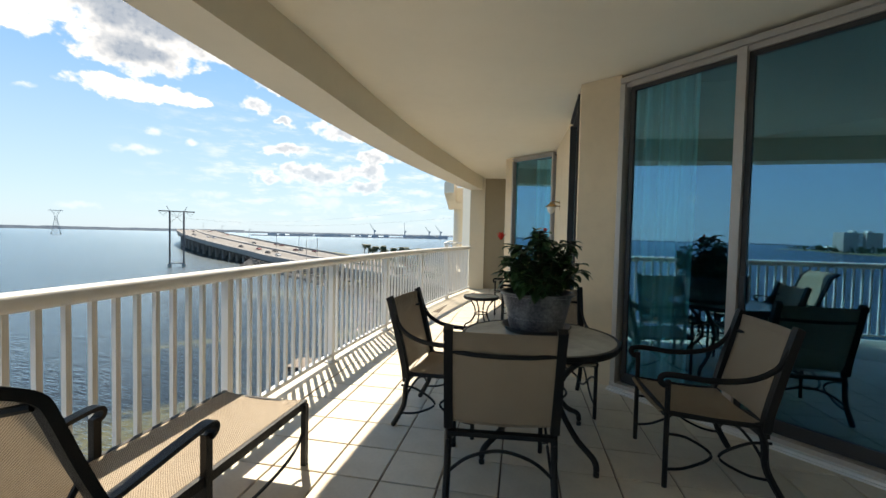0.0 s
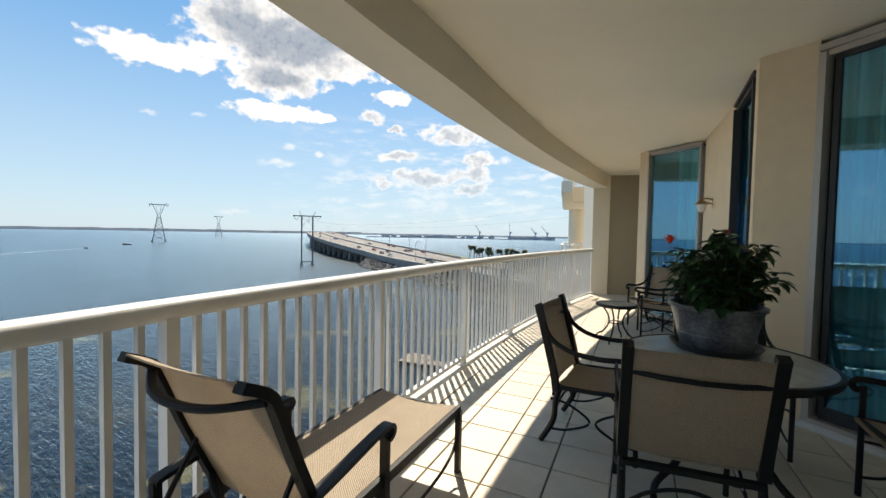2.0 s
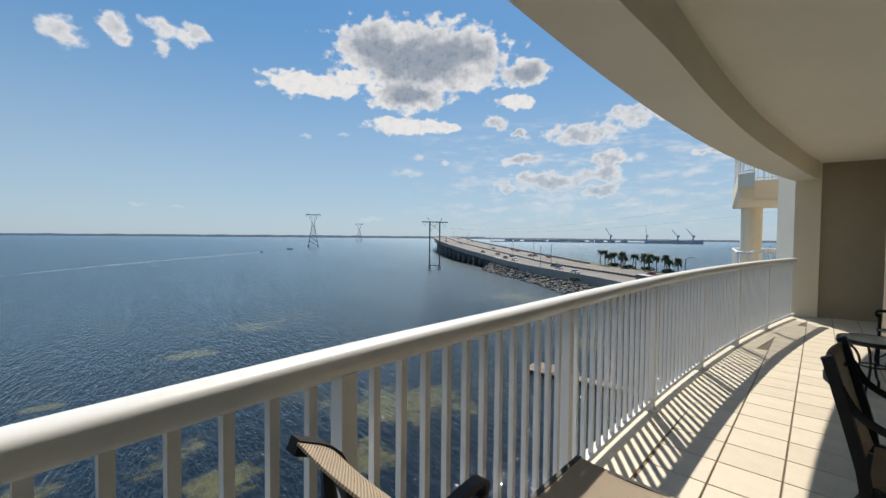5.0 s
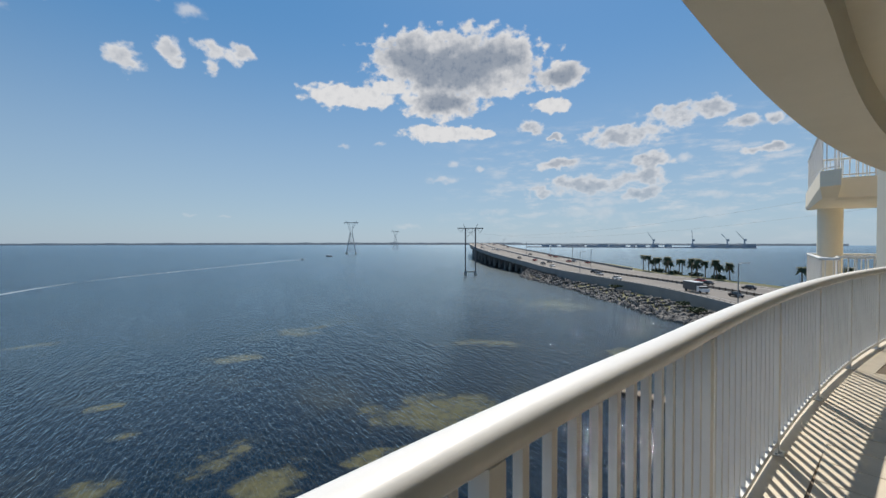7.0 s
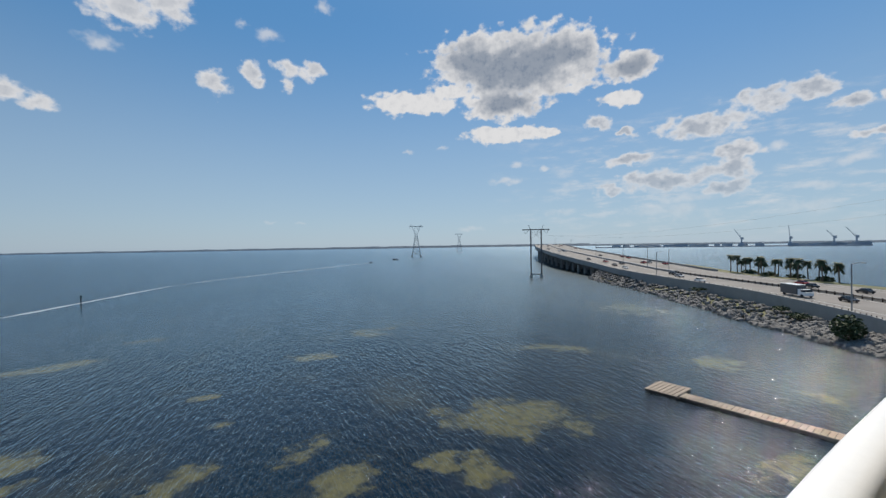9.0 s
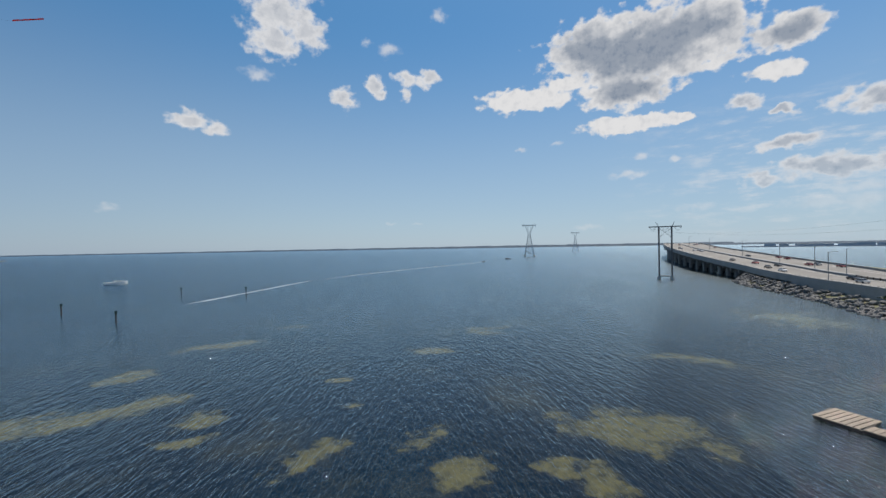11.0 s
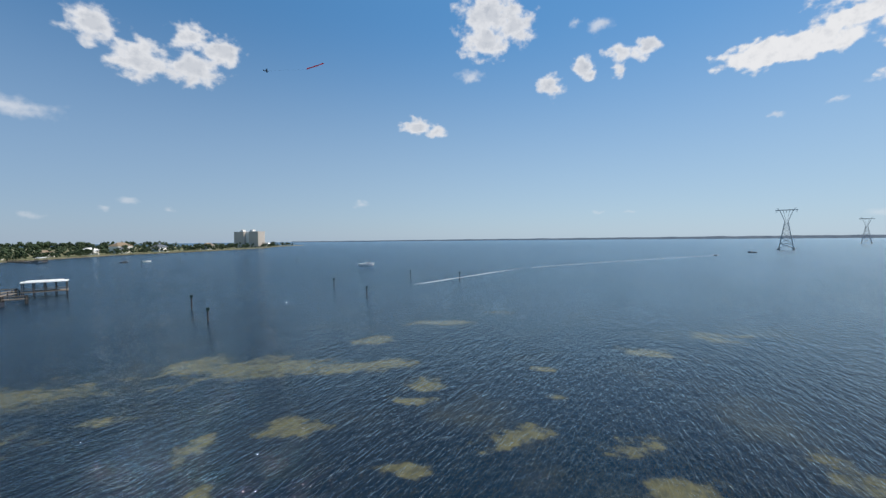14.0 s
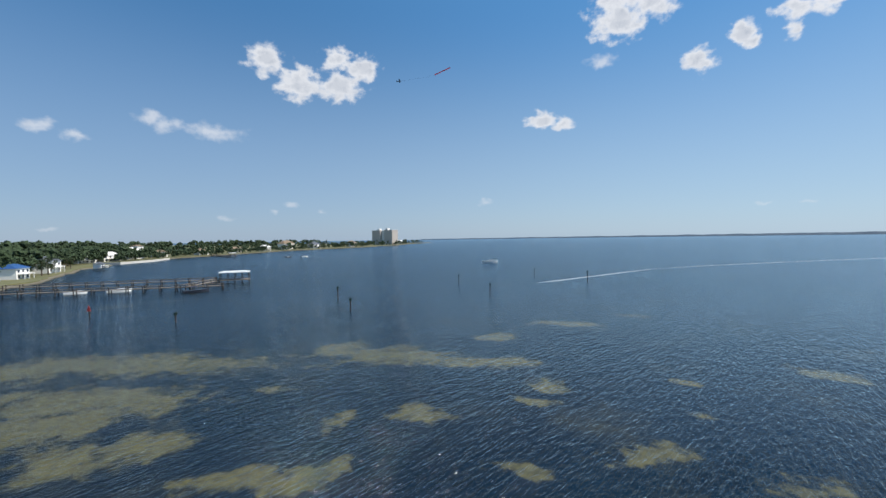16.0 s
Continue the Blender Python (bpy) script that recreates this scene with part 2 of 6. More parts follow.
def water_material():
    m = bpy.data.materials.new("bay_water")
    m.use_nodes = True
    k = Net(m.node_tree)
    at = k.add("ShaderNodeNewGeometry").outputs["Position"]
    strips = [  # sand banks under the water: x, y, half length, half width, turn, paleness
        (-66, -28, 10.8, 5.8, 104, 1), (-66, -40, 5.2, 6.2, 104, 1), (-66, -13, 10, 3.9, 104, 1), (-45, -16, 4, 2.5, 105, 1), (-41, -24, 1.8, 3.9, 105, 0.7),
        (-37, -4, 2.2, 1.1, 105, 1), (-42, 7, 4.1, 1.7, 105, 1), (-98, 0, 8.8, 3.6, 103, 1), (-82, -14, 4.5, 2.3, 104, 1), (-58, -2, 2.6, 2.7, 105, 0.8),
        (-53, -3, 1.7, 1, 105, 1), (-64, 14, 3, 2, 105, 0.8), (-53, 14, 1.8, 2.3, 105, 0.6), (-33, 18, 2.4, 2.6, 74, 1), (-29, 25, 2.7, 1.5, 74, 0.8), (-40, 17, 2.6, 1.6, 74, 0.6),
    ]
    flats = [
        (-51, -67, 25, 7.2, 104, 0.9), (-44, -81, 9.5, 9, 104, 0.9), (-37, -58, 14.5, 4.5, 105, 1), (-31, -55, 6.3, 6, 105, 1), (-32, -40, 4, 4.5, 105, 1),
        (-27, -44, 4.8, 3.3, 105, 1), (-47, -39, 6.2, 2.4, 105, 0.6), (-29, -24, 7, 1.8, 106, 1), (-32, -18, 1.9, 2.5, 106, 0.8), (-24, -60, 9, 7, 105, 0.8), (-36, -95, 22, 10, 105, 0.7),
    ]
    shoals = [
        (-29, 40, 9.3, 5.3, 42, 1), (-18, 79, 11, 8.4, 41, 0.55), (-51, 128, 18, 26, 39, 0.6), (-43, 70, 9.8, 4, 41, 0.8), (-82, 52, 8, 3, 41, 0.8),
        (-72, 35, 6.3, 2.6, 41, 0.8), (-84, 58, 15.4, 3.1, 73, 0.6), (-111, 15, 7.7, 3.3, 72, 0.7), (-4, 47, 4.3, 5.3, 43, 0.75), (-25, 28, 3, 2.3, 43, 0.7), (-7, 71, 4.4, 8, 42, 0.6),
        (-41, 19, 3.5, 2.1, 106, 0.7),
    ]
    twist = k.noise(at, 0.09, 4, 0.6)
    bent = k.vec("ADD", at, k.vec("MULTIPLY", k.vec("SUBTRACT", twist.outputs["Color"], (0.5, 0.5, 0.5)), (11, 11, 0)))
    total = None
    for x, y, w, h, turn, pale in strips + flats + shoals:
        local = k.add("ShaderNodeVectorRotate", rotation_type="Z_AXIS", ins={"Vector": k.vec("SUBTRACT", bent, (x, y, -18.5)), "Angle": radians(-turn)}).outputs[0]
        one = k.calc("MULTIPLY_ADD", k.vec("LENGTH", k.vec("DIVIDE", local, (w * 1.25, h * 1.25, 1e6))), -1.0, pale)
        total = one if total is None else k.calc("SMOOTH_MAX", total, one, 0.12)
    ragged = k.calc("MULTIPLY", k.calc("SUBTRACT", k.noise(at, 0.3, 9, 0.7).outputs[0], 0.5), 2.6)
    sand = k.calc("MULTIPLY", k.ramp(k.calc("ADD", total, ragged), -0.02, 0.6), k.ramp(k.noise(at, 0.8, 6, 0.7).outputs[0], 0.25, 0.62, 0.42, 1.0))
    long = k.noise(k.vec("MULTIPLY", at, (0.016, 0.03, 0)), 1.0, 5, 0.6).outputs[0]
    deep = k.mix(k.ramp(long, 0.35, 0.7), (0.0012, 0.0034, 0.0058, 1), (0.003, 0.0085, 0.014, 1))
    shallow = k.calc("MULTIPLY", k.ramp(k.noise(k.vec("MULTIPLY", at, (0.05, 0.05, 0)), 1.0, 6, 0.65).outputs[0], 0.52, 0.75), 0.3)
    base = k.mix(k.calc("MAXIMUM", sand, shallow), deep, (0.088, 0.08, 0.03, 1))
    stretch = k.add("ShaderNodeVectorRotate", rotation_type="Z_AXIS", ins={"Vector": at, "Angle": radians(25)}).outputs[0]
    stretch = k.vec("MULTIPLY", stretch, (0.42, 1.6, 1))
    swell = k.noise(stretch, 0.6, 2, 0.5, 0.5).outputs[0]
    chop = k.noise(stretch, 1.7, 3, 0.55, 0.4).outputs[0]
    wave = k.calc("ADD", k.calc("MULTIPLY", swell, 1.0), k.calc("MULTIPLY", chop, 1.05))
    b = k.add("ShaderNodeBump", ins={"Strength": 1.0, "Distance": 0.24, "Height": wave})
    fine = k.add("ShaderNodeBump", ins={"Strength": 1.0, "Distance": 0.28, "Height": k.calc("ADD", k.noise(stretch, 1.8, 1, 0.5, 0.6).outputs[0], k.calc("MULTIPLY", wave, 0.6))})
    inshore = k.ramp(k.vec("LENGTH", at), 70.0, 230.0, 1.0, 0.1)
    wind = k.noise(k.vec("MULTIPLY", stretch, (0.012, 0.03, 0)), 1.0, 6, 0.62).outputs[0]
    body = k.add("ShaderNodeBsdfDiffuse", ins={"Color": base})
    soft = k.add("ShaderNodeBsdfGlossy", ins={"Color": (0.76, 0.91, 1.0, 1), "Roughness": 0.2, "Normal": b.outputs[0]})
    crisp = k.add("ShaderNodeBsdfGlossy", ins={"Color": (0.8, 0.93, 1.0, 1), "Roughness": 0.09, "Normal": b.outputs[0]})
    spark = k.add("ShaderNodeBsdfGlossy", ins={"Color": k.mix(inshore, (0, 0, 0, 1), (0.07, 0.07, 0.072, 1)), "Roughness": 0.05, "Normal": fine.outputs[0]})
    shine = k.add("ShaderNodeMixShader", ins={0: k.ramp(k.vec("LENGTH", at), 60.0, 170.0, 0.6, 0.0), 1: soft.outputs[0], 2: crisp.outputs[0]})
    fres = k.add("ShaderNodeFresnel", ins={"IOR": 1.33, "Normal": b.outputs[0]}).outputs[0]
    gain = k.ramp(wind, 0.3, 0.7, 0.98, 1.06)
    mirror = k.calc("MAXIMUM", k.calc("SUBTRACT", k.calc("MULTIPLY", fres, gain), 0.06), 0.0)
    surf = k.add("ShaderNodeMixShader", ins={0: k.calc("MINIMUM", mirror, k.calc("MULTIPLY", gain, 0.66)), 1: body.outputs[0], 2: shine.outputs[0]})
    surf = k.add("ShaderNodeAddShader", ins={0: surf.outputs[0], 1: spark.outputs[0]})
    k.add("ShaderNodeOutputMaterial", ins={0: surf.outputs[0]})
    return m


M_WATER = water_material()


def glass_material(name, tint, gloss):
    m = bpy.data.materials.new(name)
    m.use_nodes = True
    k = Net(m.node_tree)
    clear = k.add("ShaderNodeBsdfTransparent", ins={"Color": (*tint, 1)})
    shine = k.add("ShaderNodeBsdfGlossy", ins={"Color": (0.4, 0.7, 0.96, 1), "Roughness": 0.012})
    facing = k.add("ShaderNodeLayerWeight", ins={"Blend": 0.25}).outputs["Fresnel"]
    fac = k.calc("ADD", gloss, k.calc("MULTIPLY", facing, 0.5), clamp=True)
    both = k.add("ShaderNodeMixShader", ins={0: fac, 1: clear.outputs[0], 2: shine.outputs[0]})
    k.add("ShaderNodeOutputMaterial", ins={0: both.outputs[0]})
    return m


M_GLASS = glass_material("tinted_glass", (0.5, 0.95, 0.98), 0.24)

# ---- mesh helpers ----


def bm_box(bm, c, s, rz=0.0, m=None):
    made = bmesh.ops.create_cube(bm, size=1.0)["verts"]
    t = Matrix.Translation(c) @ Matrix.Rotation(rz, 4, "Z") @ Matrix.Diagonal((*s, 1))
    if m is not None:
        t = m @ t
    bmesh.ops.transform(bm, matrix=t, verts=made)
    return made


def bm_bar(bm, a, b, w, h=None, up=(0, 0, 1)):
    """A square bar from a to b."""
    a, b = Vector(a), Vector(b)
    z = (b - a).normalized()
    x = Vector(up).cross(z)
    if x.length < 1e-4:
        x = Vector((1, 0, 0))
    x.normalize()
    y = z.cross(x)
    h = h or w
    rot = Matrix((x, y, z)).transposed().to_4x4()
    made = bmesh.ops.create_cube(bm, size=1.0)["verts"]
    bmesh.ops.transform(bm, matrix=Matrix.Translation((a + b) / 2) @ rot @ Matrix.Diagonal((w, h, (b - a).length, 1)), verts=made)


def sweep(bm, pts, profile, closed=False, caps=True, up=(0, 0, 1)):
    """Carries a closed profile of (side, rise) pairs along the points; side is to the right of the way."""
    pts = [Vector(p) for p in pts]
    rings = []
    count = len(pts)
    for i, p in enumerate(pts):
        before = pts[(i - 1) % count] if closed or i else p
        after = pts[(i + 1) % count] if closed or i < count - 1 else p
        z = (after - before).normalized()
        x = z.cross(Vector(up))
        if x.length < 1e-4:
            x = Vector((1, 0, 0))
        x.normalize()
        y = x.cross(z)
        rings.append([bm.verts.new(p + x * s + y * r) for s, r in profile])
    m = len(profile)
    for i in range(count if closed else count - 1):
        r0, r1 = rings[i], rings[(i + 1) % count]
        for j in range(m):
            bm.faces.new((r0[j], r0[(j + 1) % m], r1[(j + 1) % m], r1[j]))
    if caps and not closed:
        bm.faces.new(rings[0][::-1])
        bm.faces.new(rings[-1])


def ring(rx, ry=None, sides=8):
    ry = ry or rx
    return [(rx * math.cos(2 * math.pi * k / sides), ry * math.sin(2 * math.pi * k / sides)) for k in range(sides)]


def tube(bm, pts, r, sides=8, closed=False, up=(0.013, 0.021, 1)):
    sweep(bm, pts, ring(r, sides=sides), closed, up=up)


def spline(pts, steps=6):
    """A smooth line through the points."""
    pts = [Vector(p) for p in pts]
    out = []
    for i in range(len(pts) - 1):
        p0, p1, p2, p3 = pts[max(i - 1, 0)], pts[i], pts[i + 1], pts[min(i + 2, len(pts) - 1)]
        for k in range(steps):
            t = k / steps
            out.append(0.5 * (2 * p1 + (p2 - p0) * t + (2 * p0 - 5 * p1 + 4 * p2 - p3) * t * t + (3 * p1 - p0 - 3 * p2 + p3) * t ** 3))
    return out + [pts[-1]]


def revolve(bm, profile, sides=32, centre=(0, 0, 0)):
    """Turns (radius, height) pairs about z."""
    cx, cy, cz = centre
    rings = []
    for r, z in profile:
        if r < 1e-5:
            rings.append([bm.verts.new((cx, cy, cz + z))])
        else:
            rings.append([bm.verts.new((cx + r * math.cos(2 * math.pi * k / sides), cy + r * math.sin(2 * math.pi * k / sides), cz + z)) for k in range(sides)])
    for a, b in zip(rings, rings[1:]):
        for k in range(sides):
            j = (k + 1) % sides
            quad = [a[k % len(a)], a[j % len(a)], b[j % len(b)], b[k % len(b)]]
            quad = list(dict.fromkeys(quad))
            if len(quad) > 2:
                bm.faces.new(quad)


def prism(bm, outline, z0, z1):
    """A slab over an outline of (x, y)."""
    low = [bm.verts.new((x, y, z0)) for x, y in outline]
    high = [bm.verts.new((x, y, z1)) for x, y in outline]
    k = len(outline)
    for i in range(k):
        bm.faces.new((low[i], low[(i + 1) % k], high[(i + 1) % k], high[i]))
    bm.faces.new(low[::-1])
    bm.faces.new(high)


def mesh_of(name, bm, mat, smooth=False):
    bmesh.ops.recalc_face_normals(bm, faces=bm.faces)
    me = bpy.data.meshes.new(name)
    bm.to_mesh(me)
    bm.free()
    for mt in (mat if isinstance(mat, (list, tuple)) else [mat]):
        me.materials.append(mt)
    if smooth:
        me.shade_smooth()
        me.set_sharp_from_angle(angle=radians(40))
    return me


def part(name, bm, mat, parent, label="", smooth=False):
    ob = new(name, mesh_of(name, bm, mat, smooth))
    ob.parent = parent
    if label:
        ob["label"] = label
    return ob


def solid(name, bm, mat, label="", category="", kind="", group="", smooth=False):
    return tagged(new(name, mesh_of(name, bm, mat, smooth)), label, category, group, kind)


def thing(name, label, category, m=None, group=""):
    ob = tagged(new(name), label, category, group)
    ob.empty_display_size = 0.1
    if m is not None:
        ob.matrix_basis = m
    return ob


def arc(deg, r):
    """A point of the balcony's curved edge."""
    return (ARC_X - r * math.cos(radians(deg)), ARC_Y + r * math.sin(radians(deg)))


ARC_X, ARC_Y, ARC_R = 35.06, -3.67, 37.09
STEP = 2.37      # degrees from post to post
END = 21.95      # where the railing meets the end column
START = -4.2
SEA = -18.5
CEIL, SOFFIT = 2.85, 2.53

# ---- sea and far land ----
bm = bmesh.new()
prism(bm, [(4800 * math.cos(2 * math.pi * k / 96), 4800 * math.sin(2 * math.pi * k / 96)) for k in range(96)], SEA - 3, SEA)
solid("water", bm, M_WATER, "calm blue-grey bay water with pale sand patches", "water", "structure")

# ---- balcony shell ----


def outer(r, lo=START, hi=END + 0.6, n=60):
    return [arc(lo + (hi - lo) * k / n, r) for k in range(n + 1)]


bm = bmesh.new()
prism(bm, outer(ARC_R + 0.1) + [(6, 11.5), (6, -8)], -0.3, -0.012)
floor = solid("floor", bm, M_GROUT, "cream tiled balcony floor with brown grout", "floor", "structure")
bm = bmesh.new()
prism(bm, outer(ARC_R + 0.1) + [(6, 11.5), (6, -8)], CEIL, CEIL + 0.25)
solid("ceiling", bm, M_CEIL, "smooth cream painted balcony ceiling", "ceiling", "structure")
bm = bmesh.new()
prev = None
for k in range(81):
    d = START + (END + 0.3 - START) * k / 80
    f = min(1, max(0, (d - 8.3) / 3)) * min(1, max(0, (22 - d) / 4))
    inner = ARC_R - 0.25 - 0.09 * f * f * (3 - 2 * f)
    row = [bm.verts.new((*arc(d, r), z)) for r, z in ((inner, SOFFIT), (ARC_R + 0.1, SOFFIT), (ARC_R + 0.1, CEIL + 0.25), (inner, CEIL + 0.25))]
    if prev:
        for q in range(4):
            bm.faces.new((prev[q], prev[(q + 1) % 4], row[(q + 1) % 4], row[q]))
    else:
        bm.faces.new(row)
    prev = row
bm.faces.new(prev[::-1])
beam = solid("beam", bm, M_CREAM, "cream curved edge beam under the ceiling", "beam", "structure")

# ---- railing ----
railing = thing("railing", "white painted metal balcony railing with square balusters", "railing")
POSTS = [7.72 - 2.15 * k for k in range(5, 0, -1)] + [7.72, 9.97, 12.36, 14.73, 17.1, 19.47, 21.84]


def rail_r(deg):
    """The railing runs a little wider than the floor's arc near the lounger."""
    f = min(1, max(0, (9.5 - deg) / 2))
    return ARC_R + 0.03 * f * f * (3 - 2 * f)


bm = bmesh.new()
prof = [(math.copysign(abs(math.cos(t)) ** 0.75, math.cos(t)) * 0.049, math.copysign(abs(math.sin(t)) ** 0.75, math.sin(t)) * 0.042) for t in (2 * math.pi * k / 20 for k in range(20))]
turns = [START + (END - START) * k / 120 for k in range(121)]
sweep(bm, [(*arc(d, rail_r(d) + 0.02), 1.064) for d in turns], prof)
part("top_rail", bm, M_RAIL, railing, "rounded white handrail", True)
bm = bmesh.new()
sweep(bm, [(*arc(d, rail_r(d)), 0.075) for d in turns], [(-0.022, -0.016), (0.022, -0.016), (0.022, 0.016), (-0.022, 0.016)])
part("bottom_rail", bm, M_RAIL, railing)
bm = bmesh.new()
bm_box(bm, (0, 0, 0.56), (0.025, 0.025, 0.95))
baluster = mesh_of("baluster", bm, M_RAIL)
bm = bmesh.new()
bm_box(bm, (0, 0, 0.52), (0.052, 0.052, 1.03))
bm_box(bm, (0, 0, 0.006), (0.11, 0.09, 0.012))
for sx in (-0.04, 0.04):
    revolve(bm, [(0, 0.012), (0.009, 0.012), (0.009, 0.022), (0, 0.024)], 6, (sx, 0.0, 0))
post = mesh_of("post", bm, M_RAIL)
for lo, hi in zip(POSTS, POSTS[1:]):
    for k in range(13):
        at = lo + (hi - lo) * k / 13
        ob = new("post" if k == 0 else "baluster", post if k == 0 else baluster)
        ob.parent = railing
        ob.matrix_basis = pose(*arc(at, rail_r(at)), 0, 0, 0, -at)
# ---- facade ----


def wall_run(name, pts, z0, z1, mat, label, thick=0.14):
    """A wall along (x, y) points, its outer face on the line, thickness to the right of the way."""
    bm = bmesh.new()
    for (x0, y0), (x1, y1) in zip(pts, pts[1:]):
        d = Vector((x1 - x0, y1 - y0)).normalized()
        nx, ny = d.y * thick, -d.x * thick
        prism(bm, [(x0, y0), (x1, y1), (x1 + nx, y1 + ny), (x0 + nx, y0 + ny)], z0, z1)
    return solid(name, bm, mat, label, "wall", "structure")


DOOR_A, DOOR_B = Vector((1.57, 3.72)), Vector((3.14, 1.46))
W2_A, W2_B = Vector((1.33, 4.12)), Vector((1.56, 5.11))
W3_A, W3_B = Vector((1.84, 6.98)), Vector((1.27, 7.70))
wall_run("wall_east", [(0.4, -7.0), (2.2, -4.0), (3.3, -1.2), (3.14, 1.46)], 0, CEIL, M_STUCCO, "tan stucco balcony wall")
wall_run("wall_pillar", [(1.57, 3.72), (1.29, 3.97), tuple(W2_A)], 0, CEIL, M_STUCCO, "tan stucco pillar beside the sliding door", 0.12)
wall_run("wall_sconce", [tuple(W2_B), (1.62, 5.4), (1.88, 6.95)], 0, CEIL, M_STUCCO, "tan stucco wall carrying a wall lamp", 0.12)
wall_run("wall_corner", [tuple(W3_B), (1.17, 7.88), (2.1, 10.95)], 0, CEIL, M_STUCCO, "tan stucco wall corner", 0.12)
wall_run("wall_end", [(1.04, 10.7), (2.2, 10.7)], 0, CEIL, M_TAUPE, "taupe end wall beside the cream column, darker paint with deep shade coloured in", 0.14)
bm = bmesh.new()
prism(bm, [(0.66, 10.42), (1.045, 10.5), (1.045, 11.1), (0.5, 11.1)], -0.3, CEIL + 0.3)
solid("wall_column", bm, M_CREAM, "cream painted end column", "column", "structure")
# rooms behind the glass; near-black walls, floor and ceiling stand in for their dimness
M_ROOM = material("room_wall_dimmed", (0.03, 0.029, 0.028), 0.9, vary=0.2)
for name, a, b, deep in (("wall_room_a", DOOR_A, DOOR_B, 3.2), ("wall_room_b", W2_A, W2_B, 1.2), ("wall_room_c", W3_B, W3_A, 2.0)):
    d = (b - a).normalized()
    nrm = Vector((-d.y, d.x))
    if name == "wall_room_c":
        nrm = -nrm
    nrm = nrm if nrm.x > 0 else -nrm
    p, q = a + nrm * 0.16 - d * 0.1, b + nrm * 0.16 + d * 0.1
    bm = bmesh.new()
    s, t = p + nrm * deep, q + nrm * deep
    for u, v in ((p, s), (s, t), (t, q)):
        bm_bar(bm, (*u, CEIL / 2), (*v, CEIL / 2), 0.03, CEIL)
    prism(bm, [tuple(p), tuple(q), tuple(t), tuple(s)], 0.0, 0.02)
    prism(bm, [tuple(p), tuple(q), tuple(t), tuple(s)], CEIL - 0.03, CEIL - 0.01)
    solid(name, bm, M_ROOM, "room walls coloured near-black for dimness behind the tinted glass", "room wall", "structure")


def glazing(name, a, b, z0, z1, panes, label, frame_mat=None, f=0.045):
    """A framed window or door between two floor points."""
    frame_mat = frame_mat or M_ALU
    win = tagged(new(name), label, "window", kind="structure")
    d = (b - a).normalized()
    nrm = Vector((d.y, -d.x))
    nrm = -nrm if nrm.x < 0 else nrm
    ang = math.atan2(d.y, d.x)
    ln = (b - a).length
    m = Matrix.Translation((a.x, a.y, 0)) @ Matrix.Rotation(ang, 4, "Z")
    side = 1 if (m.to_3x3() @ Vector((0, 1, 0))).x > 0 else -1
    win.matrix_basis = m
    bm = bmesh.new()
    for c, s in (((ln / 2, 0.03 * side, z1 - f / 2), (ln, 0.1, f)), ((ln / 2, 0.03 * side, z0 + 0.03), (ln, 0.12, 0.06)), ((f / 2, 0.03 * side, (z0 + z1) / 2), (f, 0.1, z1 - z0 - 0.12)), ((ln - f / 2, 0.03 * side, (z0 + z1) / 2), (f, 0.1, z1 - z0 - 0.12))):
        bm_box(bm, c, s)
    bm_box(bm, (ln / 2, 0.045 * side, z1 - f - 0.022), (ln - 2 * f, 0.07, 0.04))
    part("window_frame", bm, frame_mat, win)
    w = (ln - 2 * f) / panes
    for k in range(panes):
        x0 = f + k * w
        if k:
            bm = bmesh.new()
            bm_box(bm, (x0, 0.02 * side, (z0 + z1) / 2), (0.06, 0.06, z1 - z0 - 0.1))
            part("mullion", bm, frame_mat, win)
        if f > 0.04:
            bm = bmesh.new()
            for c, s in (((x0 + 0.05, 0.045 * side, (z0 + z1) / 2), (0.035, 0.03, z1 - z0 - 0.13)), ((x0 + w / 2, 0.045 * side, z1 - 0.105), (w - 0.09, 0.03, 0.035)), ((x0 + w / 2, 0.045 * side, z0 + 0.11), (w - 0.09, 0.03, 0.09))):
                bm_box(bm, c, s)
            part("sash", bm, M_DARKFRAME, win)
        bm = bmesh.new()
        bm_box(bm, (x0 + w / 2, 0.05 * side, (z0 + z1) / 2), (w - 0.05, 0.008, z1 - z0 - 0.1))
        part("pane", bm, M_GLASS, win).visible_shadow = False
    return win


door_1 = glazing("door_1", DOOR_A, DOOR_B, 0.0, CEIL - 0.04, 3, "sliding glass doors with teal tinted panes")
glazing("window_1", W2_A, W2_B, 0.1, CEIL - 0.04, 1, "narrow tinted window in a metal frame", M_DARKFRAME, 0.03)
glazing("window_2", W3_A, W3_B, 0.06, CEIL - 0.02, 1, "tall tinted window in a thin metal frame", M_ALU, 0.024)
inward = 1 if (door_1.matrix_basis.to_3x3() @ Vector((0, 1, 0))).x > 0 else -1
bm = bmesh.new()
span = (DOOR_B - DOOR_A).length
bm_box(bm, (span / 2, -0.055 * inward, 0.014), (span - 0.02, 0.05, 0.028))
bm_box(bm, (span / 2, -0.085 * inward, 0.006), (span - 0.02, 0.03, 0.012))
part("door_track", bm, M_RAIL, door_1, "pale metal door track")
bm = bmesh.new()
bm_box(bm, (span * 0.36, 0.012 * inward, 1.02), (0.03, 0.03, 0.2))
part("door_handle", bm, M_DARKFRAME, door_1, "dark pull handle")
# ---- furniture ----


